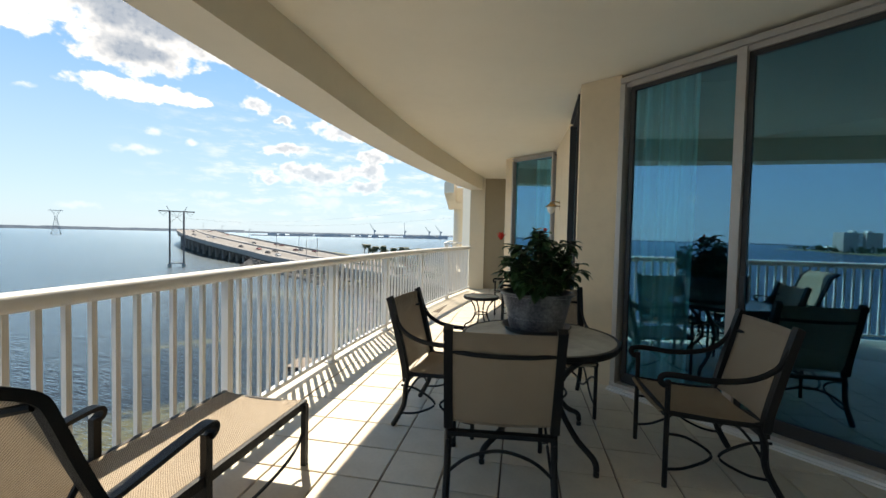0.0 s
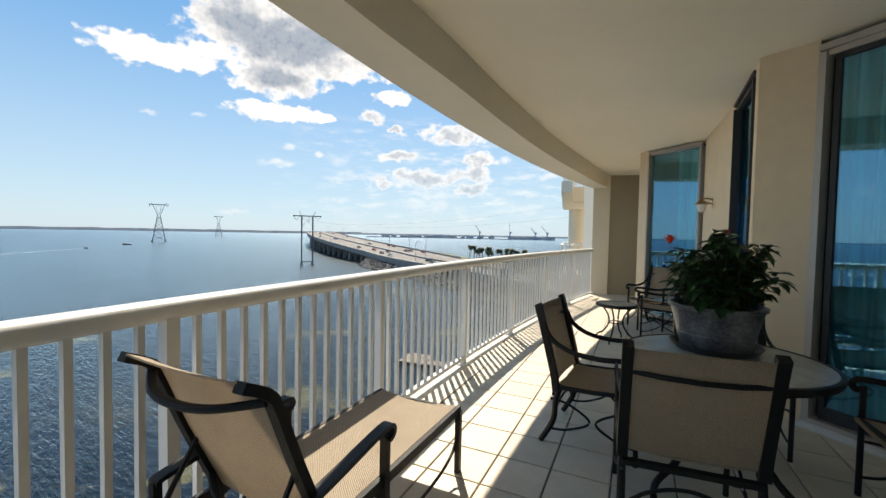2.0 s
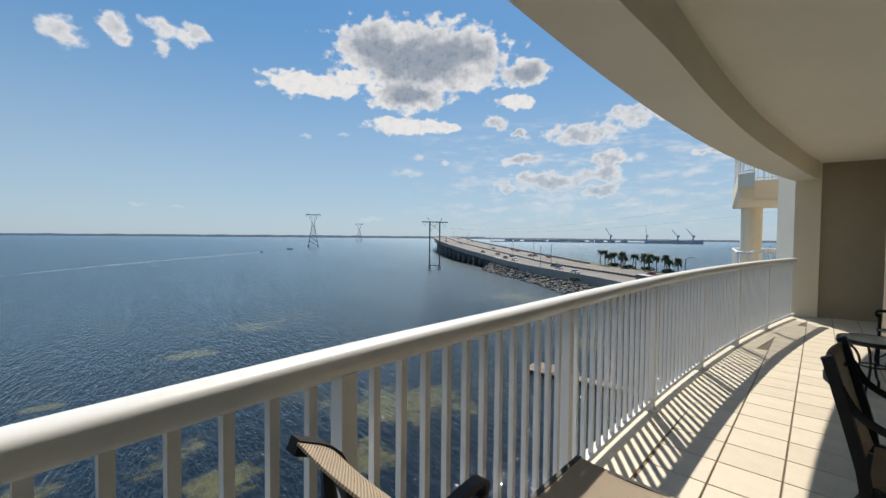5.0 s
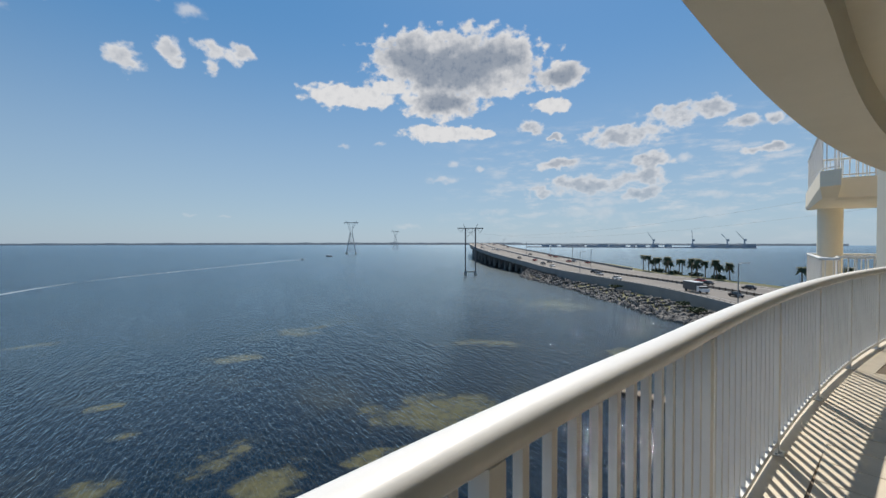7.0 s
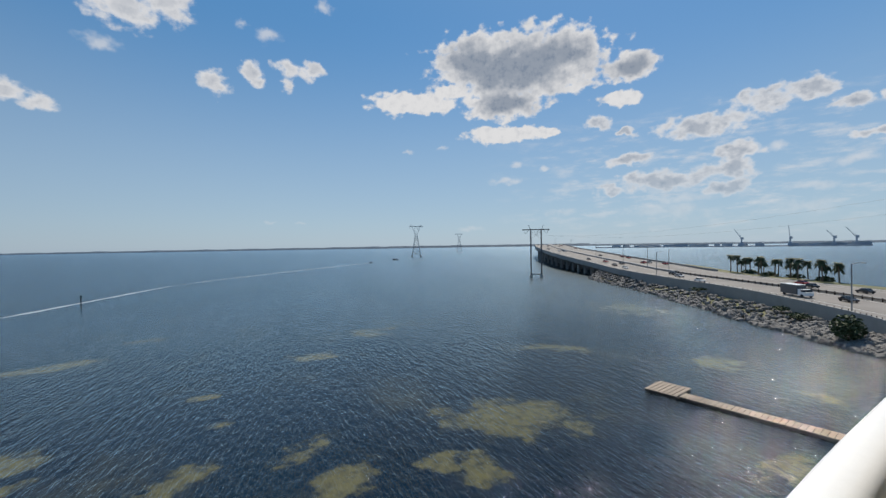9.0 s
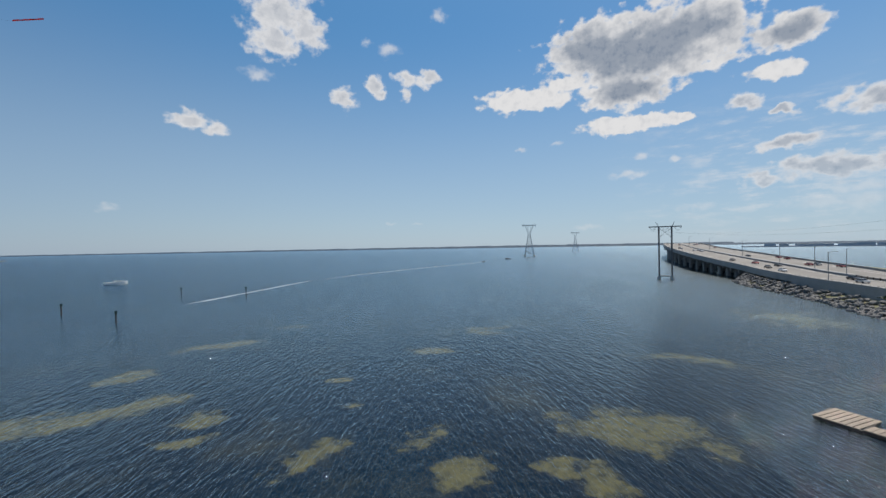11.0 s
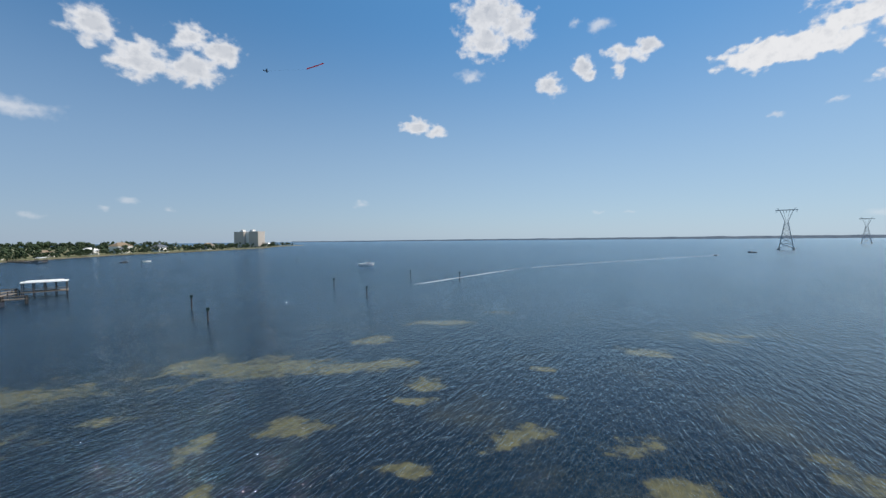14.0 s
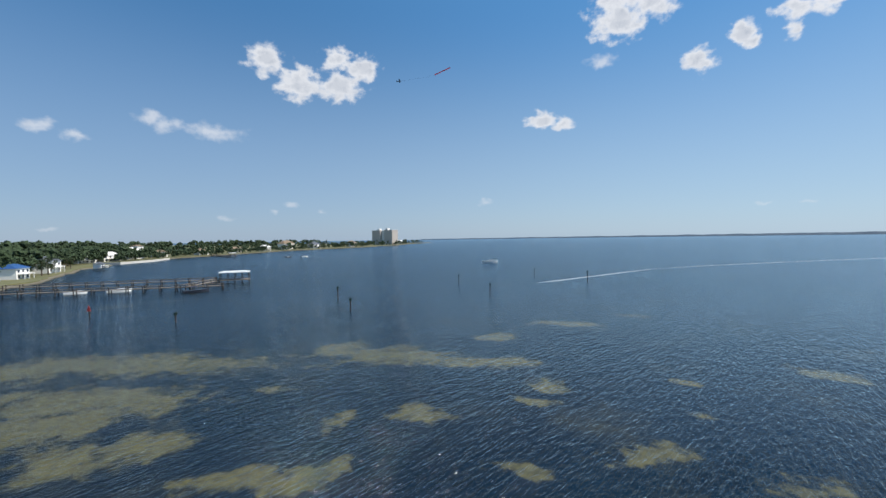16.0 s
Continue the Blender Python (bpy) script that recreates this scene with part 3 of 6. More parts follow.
def sling_material():
    m = bpy.data.materials.new("tan_sling_mesh")
    m.use_nodes = True
    k = Net(m.node_tree)
    at = k.add("ShaderNodeTexCoord").outputs["Object"]
    xyz = k.add("ShaderNodeSeparateXYZ", ins={0: at})
    across = k.calc("SINE", k.calc("MULTIPLY", xyz.outputs[0], 610.0))
    along = k.calc("SINE", k.calc("MULTIPLY", k.calc("SUBTRACT", k.calc("MULTIPLY", xyz.outputs[1], 0.95), xyz.outputs[2]), 610.0))
    weave = k.calc("ADD", 0.5, k.calc("MULTIPLY", k.calc("MULTIPLY", across, along), 0.5))
    soil = k.ramp(k.noise(at, 5, 4, 0.6).outputs[0], 0.35, 0.75)
    c = k.mix(k.ramp(weave, 0.2, 0.7), (0.19, 0.145, 0.1, 1), (0.57, 0.475, 0.36, 1))
    c = k.mix(k.calc("MULTIPLY", soil, 0.22), c, (0.27, 0.21, 0.14, 1))
    b = k.add("ShaderNodeBump", ins={"Strength": 0.5, "Distance": 0.002, "Height": weave})
    face = k.add("ShaderNodeBsdfPrincipled", ins={"Base Color": c, "Roughness": 0.7, "Normal": b.outputs[0]})
    glow = k.add("ShaderNodeBsdfTranslucent", ins={"Color": c})
    cloth = k.add("ShaderNodeMixShader", ins={0: 0.33, 1: face.outputs[0], 2: glow.outputs[0]})
    holes = k.add("ShaderNodeBsdfTransparent", ins={"Color": (1, 1, 1, 1)})
    cloth = k.add("ShaderNodeMixShader", ins={0: k.ramp(weave, 0.05, 0.45, 0.6, 0.0), 1: cloth.outputs[0], 2: holes.outputs[0]})
    k.add("ShaderNodeOutputMaterial", ins={0: cloth.outputs[0]})
    return m


M_SLING = sling_material()


def sheet(bm, rows, thick):
    """A cloth through rows of points, given a thickness."""
    grid = [[bm.verts.new(p) for p in row] for row in rows]
    faces = []
    for r0, r1 in zip(grid, grid[1:]):
        for k in range(len(r0) - 1):
            faces.append(bm.faces.new((r0[k], r0[k + 1], r1[k + 1], r1[k])))
    bmesh.ops.recalc_face_normals(bm, faces=faces)
    bmesh.ops.solidify(bm, geom=faces, thickness=thick)


def patio_chair(m, label):
    """Faces +y; stands on z = 0."""
    chair = thing("patio_chair", label, "chair", m, "patio chairs")
    w = 0.275
    back = spline([(0, -0.235, 0.36), (0, -0.25, 0.46), (0, -0.3, 0.66), (0, -0.36, 0.88), (0, -0.375, 0.92)], 5)
    for s in (-1, 1):
        bm = bmesh.new()
        sweep(bm, [(s * w, p.y, p.z) for p in back], [(-0.023, -0.02), (0.023, -0.02), (0.023, 0.02), (-0.023, 0.02)], up=(0, 1, 0))
        part("back_upright", bm, M_BLACK, chair, smooth=True)
        bm = bmesh.new()
        tube(bm, [(s * w, p.y, p.z) for p in spline([(0, -0.2, 0.4), (0, -0.235, 0.3), (0, -0.25, 0.16), (0, -0.33, 0.005)], 6)], 0.019)
        part("rear_leg", bm, M_BLACK, chair, smooth=True)
        bm = bmesh.new()
        tube(bm, [(s * w, 0.25, 0.0), (s * w, 0.25, 0.3), (s * w, 0.25, 0.6)], 0.0145)
        part("front_leg", bm, M_BLACK, chair, smooth=True)
        bm = bmesh.new()
        arm = [(0, -0.33, 0.8), (0, -0.27, 0.7), (0, -0.15, 0.635), (0, 0.02, 0.615), (0, 0.2, 0.63), (0, 0.27, 0.63), (0, 0.295, 0.605), (0, 0.275, 0.575), (0, 0.245, 0.585)]
        sweep(bm, [(s * (w + 0.01), p.y, p.z) for p in spline(arm, 6)], ring(0.017, 0.009, 8), up=(1, 0, 0.01))
        part("armrest", bm, M_BLACK, chair, smooth=True)
        bm = bmesh.new()
        tube(bm, [(s * w, -0.24, 0.385), (s * w, 0.0, 0.395), (s * w, 0.27, 0.42)], 0.015)
        part("seat_rail", bm, M_BLACK, chair, smooth=True)
        for c0, c1 in ((0.25, 0.03), (-0.27, -0.03)):
            bm = bmesh.new()
            low = 0.1
            tube(bm, [(s * w, p.y, p.z) for p in spline([(0, c0, 0.3), (0, (c0 + c1) / 2, 0.285), (0, c1 * 0.6, 0.2), (0, (c0 + c1) / 2, low + 0.02), (0, c0, low)], 6)], 0.008, 6)
            part("side_scroll", bm, M_BLACK, chair, smooth=True)
    bm = bmesh.new()
    tube(bm, [(x, y, 0.79) for x, y in ((-w, -0.335), (-w / 2, -0.385), (0, -0.4), (w / 2, -0.385), (w, -0.335))], 0.012)
    part("back_bar", bm, M_BLACK, chair, smooth=True)
    bm = bmesh.new()
    bm_bar(bm, (-w, -0.242, 0.335), (w, -0.242, 0.335), 0.04, 0.024)
    part("rear_crossbar", bm, M_BLACK, chair)
    bm = bmesh.new()
    bm_bar(bm, (-w, 0.26, 0.415), (w, 0.26, 0.415), 0.02, 0.03)
    part("front_crossbar", bm, M_BLACK, chair)
    bm = bmesh.new()
    tube(bm, spline([(-w, -0.265, 0.13), (-w * 0.6, -0.258, 0.215), (0, -0.252, 0.255), (w * 0.6, -0.258, 0.215), (w, -0.265, 0.13)], 6), 0.009, 6)
    part("rear_arch", bm, M_BLACK, chair, smooth=True)
    bm = bmesh.new()
    rows = []
    for p in spline([(0, -0.235, 0.405), (0, -0.265, 0.5), (0, -0.315, 0.68), (0, -0.365, 0.88), (0, -0.37, 0.895)], 4):
        rows.append([(x, p.y - 0.02 * (1 - (x / w) ** 2), p.z) for x in np.linspace(-w + 0.012, w - 0.012, 9)])
    sheet(bm, rows, 0.006)
    part("backrest", bm, M_SLING, chair, "tan woven sling back", True)
    bm = bmesh.new()
    rows = []
    for p in spline([(0, -0.235, 0.4), (0, -0.1, 0.395), (0, 0.1, 0.41), (0, 0.27, 0.43), (0, 0.285, 0.415)], 4):
        rows.append([(x, p.y, p.z - 0.018 * (1 - (x / w) ** 2)) for x in np.linspace(-w + 0.01, w - 0.01, 9)])
    sheet(bm, rows, 0.006)
    part("seat", bm, M_SLING, chair, "tan woven sling seat", True)
    return chair


def facing(x, y, fx, fy):
    return pose(x, y, 0, 0, 0, math.degrees(math.atan2(-fx, fy)))


first = patio_chair(facing(0.336, 2.32, 0.1, 0.995), "black metal patio chair with a tan mesh sling")
for x, y, fx, fy, label in (
    (0.056, 3.03, 0.956, -0.294, "black metal patio chair pulled up beside the round table"),
    (1.54, 2.44, -0.985, 0.17, "black metal patio chair with tan sling before the glass door"),
    (0.92, 3.32, -0.1, -0.995, "black metal patio chair across the round table by the wall"),
    (1.2, 6.36, -1.0, 0.12, "black metal patio chair beside the small round table"),
    (1.28, 7.02, -0.67, -0.74, "black metal patio chair under the tall tinted window"),
):
    tagged(copy_thing(first, facing(x, y, fx, fy)), label)


def glass_top_material():
    m = bpy.data.materials.new("frosted_table_glass")
    m.use_nodes = True
    k = Net(m.node_tree)
    at = k.add("ShaderNodeTexCoord").outputs["Object"]
    b = k.add("ShaderNodeBump", ins={"Strength": 0.3, "Distance": 0.002, "Height": k.noise(at, 180, 3, 0.6).outputs[0]})
    c = k.mix(k.ramp(k.noise(at, 7, 4, 0.6).outputs[0], 0.3, 0.8), (0.58, 0.58, 0.53, 1), (0.42, 0.43, 0.39, 1))
    shade = k.add("ShaderNodeBsdfPrincipled", ins={"Base Color": c, "Roughness": 0.22, "Alpha": 0.85, "Normal": b.outputs[0]})
    k.add("ShaderNodeOutputMaterial", ins={0: shade.outputs[0]})
    return m


M_TOP = glass_top_material()


def round_table(name, label, m, r, h, leg_r, spread):
    table = thing(name, label, "table", m)
    bm = bmesh.new()
    revolve(bm, [(0, h - 0.006), (r - 0.02, h - 0.006), (r - 0.015, h), (0, h)], 48)
    part("tabletop", bm, M_TOP, table, "pebbled frosted glass top")
    bm = bmesh.new()
    revolve(bm, [(r - 0.02, h - 0.035), (r - 0.003, h - 0.038), (r + 0.008, h - 0.02), (r + 0.004, h + 0.002), (r - 0.016, h + 0.004), (r - 0.02, h - 0.035)], 48)
    part("rim", bm, M_BLACK, table, smooth=True)
    for k in range(4):
        a = math.pi / 4 + k * math.pi / 2
        c, s = math.cos(a), math.sin(a)
        bm = bmesh.new()
        line = spline([(r * 0.8, 0, h - 0.03), (r * 0.45, 0, h * 0.72), (r * 0.36, 0, h * 0.48), (r * 0.62, 0, h * 0.24), (spread, 0, h * 0.12), (spread + 0.015, 0, 0.0)], 6)
        tube(bm, [(p.x * c, p.x * s, p.z) for p in line], leg_r)
        part("leg", bm, M_BLACK, table, smooth=True)
    bm = bmesh.new()
    q = r * 0.38
    tube(bm, [(q * math.cos(2 * math.pi * k / 32), q * math.sin(2 * math.pi * k / 32), h * 0.5) for k in range(32)], 0.008, 6, closed=True)
    part("leg_ring", bm, M_BLACK, table, smooth=True)
    return table


round_table("patio_table", "round patio table with frosted glass top and black frame", pose(0.632, 2.67, 0, 0, 0, -10), 0.5, 0.72, 0.018, 0.45)
round_table("side_table", "small round black side table with a glass top", pose(0.56, 5.86, 0, 0, 0, 20), 0.25, 0.5, 0.011, 0.24)


def chaise(m):
    """Foot end at the origin, head towards -y."""
    lounger = thing("chaise_lounge", "tan sling chaise lounge with raised back beside the railing", "lounger", m)
    w, top = 0.27, 0.36
    flat_bar = [(-0.011, -0.022), (0.011, -0.022), (0.011, 0.022), (-0.011, 0.022)]
    for s in (-1, 1):
        bm = bmesh.new()
        sweep(bm, [(s * w, 0.0, top), (s * w, -0.9, top), (s * w, -1.4, top)], flat_bar)
        part("side_rail", bm, M_BLACK, lounger)
        for y in (-0.02, -0.775, -1.35):
            bm = bmesh.new()
            bm_box(bm, (s * (w + 0.006), y, 0.275 if y == -0.775 else 0.18), (0.03, 0.034, 0.55 if y == -0.775 else 0.36))
            part("leg", bm, M_BLACK, lounger)
        bm = bmesh.new()
        arm = spline([(0, -0.775, 0.535), (0, -0.75, 0.55), (0, -0.745, 0.575), (0, -0.775, 0.592), (0, -0.9, 0.578), (0, -1.08, 0.55), (0, -1.24, 0.528), (0, -1.335, 0.515), (0, -1.345, 0.5)], 5)
        sweep(bm, [(s * (w + 0.012), p.y, p.z) for p in arm], [(-0.009, -0.024), (0.009, -0.024), (0.009, 0.024), (-0.009, 0.024)], up=(1, 0, 0.01))
        part("armrest", bm, M_BLACK, lounger, smooth=True)
        bm = bmesh.new()
        bm_box(bm, (s * (w + 0.012), -1.345, 0.43), (0.028, 0.03, 0.16))
        part("arm_post", bm, M_BLACK, lounger)
        bm = bmesh.new()
        tube(bm, [(s * w, p.y, p.z) for p in spline([(0, -0.03, 0.2), (0, -0.09, 0.14), (0, -0.22, 0.1), (0, -0.45, 0.085), (0, -0.765, 0.1)], 6)], 0.009, 6)
        part("side_scroll", bm, M_BLACK, lounger, smooth=True)
        bm = bmesh.new()
        tube(bm, [(s * w, p.y, p.z) for p in spline([(0, -0.785, 0.05), (0, -0.97, 0.1), (0, -1.03, 0.2), (0, -0.95, 0.34)], 6)], 0.009, 6)
        part("side_scroll", bm, M_BLACK, lounger, smooth=True)
        bm = bmesh.new()
        line = spline([(0, -1.1, 0.34), (0, -1.125, 0.39), (0, -1.245, 0.66), (0, -1.33, 0.875), (0, -1.356, 0.918), (0, -1.388, 0.942), (0, -1.445, 0.97)], 6)
        sweep(bm, [(s * (w + 0.0), p.y, p.z) for p in line], [(-0.02, -0.016), (0.02, -0.016), (0.02, 0.016), (-0.02, 0.016)], up=(0, 1, 0.3))
        part("back_upright", bm, M_BLACK, lounger, smooth=True)
        bm = bmesh.new()
        tube(bm, [(s * (w - 0.03), -1.225, 0.62), (s * (w - 0.03), -1.385, 0.37)], 0.01, 6)
        part("back_prop", bm, M_BLACK, lounger)
    for y, z in ((-0.012, 0.35), (-1.38, 0.35), (-0.775, 0.3)):
        bm = bmesh.new()
        bm_bar(bm, (-w, y, z), (w, y, z), 0.022, 0.034)
        part("crossbar", bm, M_BLACK, lounger)
    for pts in ([(-w, -1.36, 0.9), (-w / 2, -1.43, 0.88), (0, -1.45, 0.875), (w / 2, -1.43, 0.88), (w, -1.36, 0.9)], [(-w, -1.15, 0.45), (-w / 2, -1.22, 0.43), (0, -1.24, 0.425), (w / 2, -1.22, 0.43), (w, -1.15, 0.45)]):
        bm = bmesh.new()
        sweep(bm, spline(pts, 5), ring(0.016, 0.013, 8))
        part("back_bar", bm, M_BLACK, lounger, smooth=True)
    bm = bmesh.new()
    rows = []
    for y in np.linspace(-0.01, -1.1, 12):
        rows.append([(x, y, top + 0.024 - 0.022 * (1 - (x / w) ** 2)) for x in np.linspace(-w + 0.015, w - 0.015, 9)])
    sheet(bm, rows, 0.006)
    part("seat", bm, M_SLING, lounger, "tan woven sling seat", True)
    bm = bmesh.new()
    rows = []
    for p in spline([(0, -1.11, 0.39), (0, -1.235, 0.66), (0, -1.322, 0.88), (0, -1.35, 0.928), (0, -1.385, 0.955), (0, -1.44, 0.982)], 4):
        rows.append([(x, p.y - 0.02 * (1 - (x / w) ** 2), p.z) for x in np.linspace(-w + 0.015, w - 0.015, 9)])
    sheet(bm, rows, 0.006)
    part("backrest", bm, M_SLING, lounger, "tan woven sling back", True)


chaise(pose(-1.065, 2.42, 0, 0, 0, -11.2))

# ---- potted plant ----
M_POT = material("weathered_tub", (0.04, 0.04, 0.045), 0.36, vary=0.6, scale=6, tint=(0.34, 0.34, 0.35), bump=0.25, bump_scale=40)
M_SOIL = material("soil", (0.03, 0.022, 0.016), 0.95, vary=0.4, scale=20, bump=0.8)
M_LEAF = material("leaf", (0.028, 0.075, 0.022), 0.4, vary=0.6, scale=14, tint=(0.016, 0.04, 0.014))
M_STEM = material("stem", (0.1, 0.09, 0.04), 0.7, vary=0.3)
M_RED = material("red_petal", (0.75, 0.05, 0.03), 0.55, vary=0.3, scale=20)
PX, PY, TOPZ = 0.65, 2.82, 0.724
saucer = thing("saucer", "black plastic saucer under the planter tub", "saucer", pose(PX, PY, TOPZ))
bm = bmesh.new()
revolve(bm, [(0, 0), (0.205, 0), (0.24, 0.036), (0.231, 0.038), (0.2, 0.008), (0, 0.008)], 40)
part("dish", bm, M_DARKFRAME, saucer, smooth=True)
planter = thing("planter", "weathered grey round tub holding a leafy red hibiscus", "planter", pose(PX, PY, TOPZ + 0.009))
bm = bmesh.new()
revolve(bm, [(0, 0), (0.178, 0), (0.184, 0.015), (0.2, 0.085), (0.203, 0.087), (0.203, 0.093), (0.202, 0.095), (0.236, 0.235), (0.25, 0.24), (0.252, 0.258), (0.236, 0.262), (0.226, 0.245), (0.218, 0.2), (0, 0.2)], 48)
part("tub", bm, M_POT, planter, smooth=True)
bm = bmesh.new()
revolve(bm, [(0, 0.215), (0.15, 0.21), (0.218, 0.203)], 32)
part("soil", bm, M_SOIL, planter)
rng = random.Random(5)
stems, tips = [], []
for k in range(38):
    a, lean = rng.uniform(0, 6.283), rng.uniform(0.03, 0.27)
    top = Vector((math.cos(a) * lean, math.sin(a) * lean, rng.uniform(0.46, 0.7) - lean * 0.45))
    base = Vector((math.cos(a) * 0.07 * rng.random(), math.sin(a) * 0.07, 0.2))
    stems.append(spline([base, base.lerp(top, 0.5) + Vector((math.cos(a), math.sin(a), 0)) * 0.03, top], 4))
bm = bmesh.new()
for line in stems:
    tube(bm, line, 0.005, 5)
part("stems", bm, M_STEM, planter)


def leaf(bm, at, way, size, droop):
    """One pointed leaf of six faces, folded along its rib."""
    way = way.normalized()
    side = way.cross(Vector((0, 0, 1)))
    side = side.normalized() if side.length > 0.05 else Vector((1, 0, 0))
    lift = side.cross(way).normalized()
    rib = [at + way * size * t + lift * (-droop * size * t * t) for t in (0, 0.35, 0.7, 1.0)]
    wide = (0.04, 0.3, 0.24, 0.0)
    left = [bm.verts.new(p + side * size * w + lift * size * w * 0.35) for p, w in zip(rib, wide)]
    right = [bm.verts.new(p - side * size * w + lift * size * w * 0.35) for p, w in zip(rib, wide)]
    mid = [bm.verts.new(p) for p in rib]
    for k in range(3):
        bm.faces.new((mid[k], mid[k + 1], left[k + 1], left[k]))
        bm.faces.new((right[k], right[k + 1], mid[k + 1], mid[k]))


bm = bmesh.new()
for line in stems:
    for k in range(25):
        p = line[min(len(line) - 1, int(rng.triangular(1, len(line), len(line))))]
        a = rng.uniform(0, 6.283)
        leaf(bm, p + Vector((rng.uniform(-1, 1), rng.uniform(-1, 1), rng.uniform(-1, 1))) * 0.025, Vector((math.cos(a), math.sin(a), rng.uniform(-0.5, 0.6))), rng.uniform(0.055, 0.115), rng.uniform(0.1, 0.6))
crown = part("foliage", bm, M_LEAF, planter, "dense glossy dark green leaves")
for dx, dy, dz in ((-0.255, 0.03, 0.61), (0.06, 0.06, 0.67)):
    bm = bmesh.new()
    for k in range(9):
        a = k * 0.75
        leaf(bm, Vector((dx, dy, dz)), Vector((math.cos(a) * 0.5, math.sin(a) * 0.5, 1.0 if k % 2 else 0.5)), 0.06 if dx < 0 else 0.035, -0.2)
    part("flower", bm, M_RED, planter, "red hibiscus bloom")

# ---- wall lamp ----
M_BRASS = material("aged_brass", (0.35, 0.24, 0.12), 0.4, metal=0.8, vary=0.3)
M_FROST = material("white_glass", (0.85, 0.83, 0.78), 0.25)
lamp = thing("wall_lamp", "brass wall lamp with white glass bowl on the stucco", "wall lamp", pose(1.785, 6.22, 1.86, 0, 0, 9))
bm = bmesh.new()
bm_box(bm, (-0.014, 0, 0), (0.016, 0.07, 0.14))
part("wall_plate", bm, M_BRASS, lamp)
bm = bmesh.new()
tube(bm, spline([(-0.02, 0, 0.03), (-0.08, 0, 0.05), (-0.15, 0, 0.05), (-0.17, 0, 0.03)], 5), 0.01)
tube(bm, [(-0.02, 0, -0.02), (-0.09, 0, -0.01), (-0.14, 0, 0.02)], 0.007)
part("arm", bm, M_BRASS, lamp, smooth=True)
bm = bmesh.new()
revolve(bm, [(0, 0.05), (0.02, 0.045), (0.03, 0.02), (0.085, -0.02), (0.088, -0.028), (0.03, -0.02), (0, -0.02)], 24, (-0.17, 0, 0))
part("hood", bm, M_BRASS, lamp, smooth=True)
bm = bmesh.new()
revolve(bm, [(0.058, -0.024), (0.06, -0.05), (0.045, -0.1), (0.02, -0.13), (0, -0.135)], 24, (-0.17, 0, 0))
part("bowl", bm, M_FROST, lamp, "frosted white glass bowl", True)

# ---- curtains ----
def curtain_material():
    m = bpy.data.materials.new("sheer_curtain")
    m.use_nodes = True
    k = Net(m.node_tree)
    at = k.add("ShaderNodeTexCoord").outputs["Object"]
    # stretched grey streaks paint fold shading onto the white cloth
    c = k.mix(k.ramp(k.noise(k.vec("MULTIPLY", at, (14, 14, 0.4)), 1, 3).outputs[0], 0.35, 0.62), (0.97, 0.97, 0.96, 1), (0.5, 0.55, 0.56, 1))
    d = k.add("ShaderNodeBsdfDiffuse", ins={"Color": c})
    t = k.add("ShaderNodeBsdfTranslucent", ins={"Color": c})
    o = k.add("ShaderNodeMixShader", ins={0: 0.5, 1: d.outputs[0], 2: t.outputs[0]})
    k.add("ShaderNodeOutputMaterial", ins={0: o.outputs[0]})
    return m


M_SHEER = curtain_material()


def curtain(a, b, deep, label):
    a, b = Vector(a), Vector(b)
    d = (b - a).normalized()
    nrm = Vector((-d.y, d.x))
    nrm = nrm if nrm.x > 0 else -nrm
    ln = (b - a).length
    bm = bmesh.new()
    rows = []
    for z in np.linspace(0.03, CEIL - 0.1, 10):
        row = []
        for k in range(90):
            t = k / 89
            w = 0.032 * math.sin(t * ln * 62 + 0.7 * math.sin(t * 9) + 0.25 * z) + 0.015 * math.sin(t * ln * 23 + z)
            p = a + d * (t * ln * (0.94 + 0.06 * z / CEIL)) + nrm * (deep + w)
            row.append((p.x, p.y, z))
        rows.append(row)
    sheet(bm, rows, 0.002)
    solid("curtain", bm, M_SHEER, label, "curtain", smooth=True)


u = (DOOR_B - DOOR_A).normalized()
curtain(DOOR_A + u * 0.04, DOOR_A + u * 0.62, 0.13, "white sheer curtain hanging behind the tinted sliding door")
v = (W3_B - W3_A).normalized()
curtain(W3_A + v * 0.05, W3_A + v * 0.42, 0.13, "white sheer curtain hanging behind the tall window")
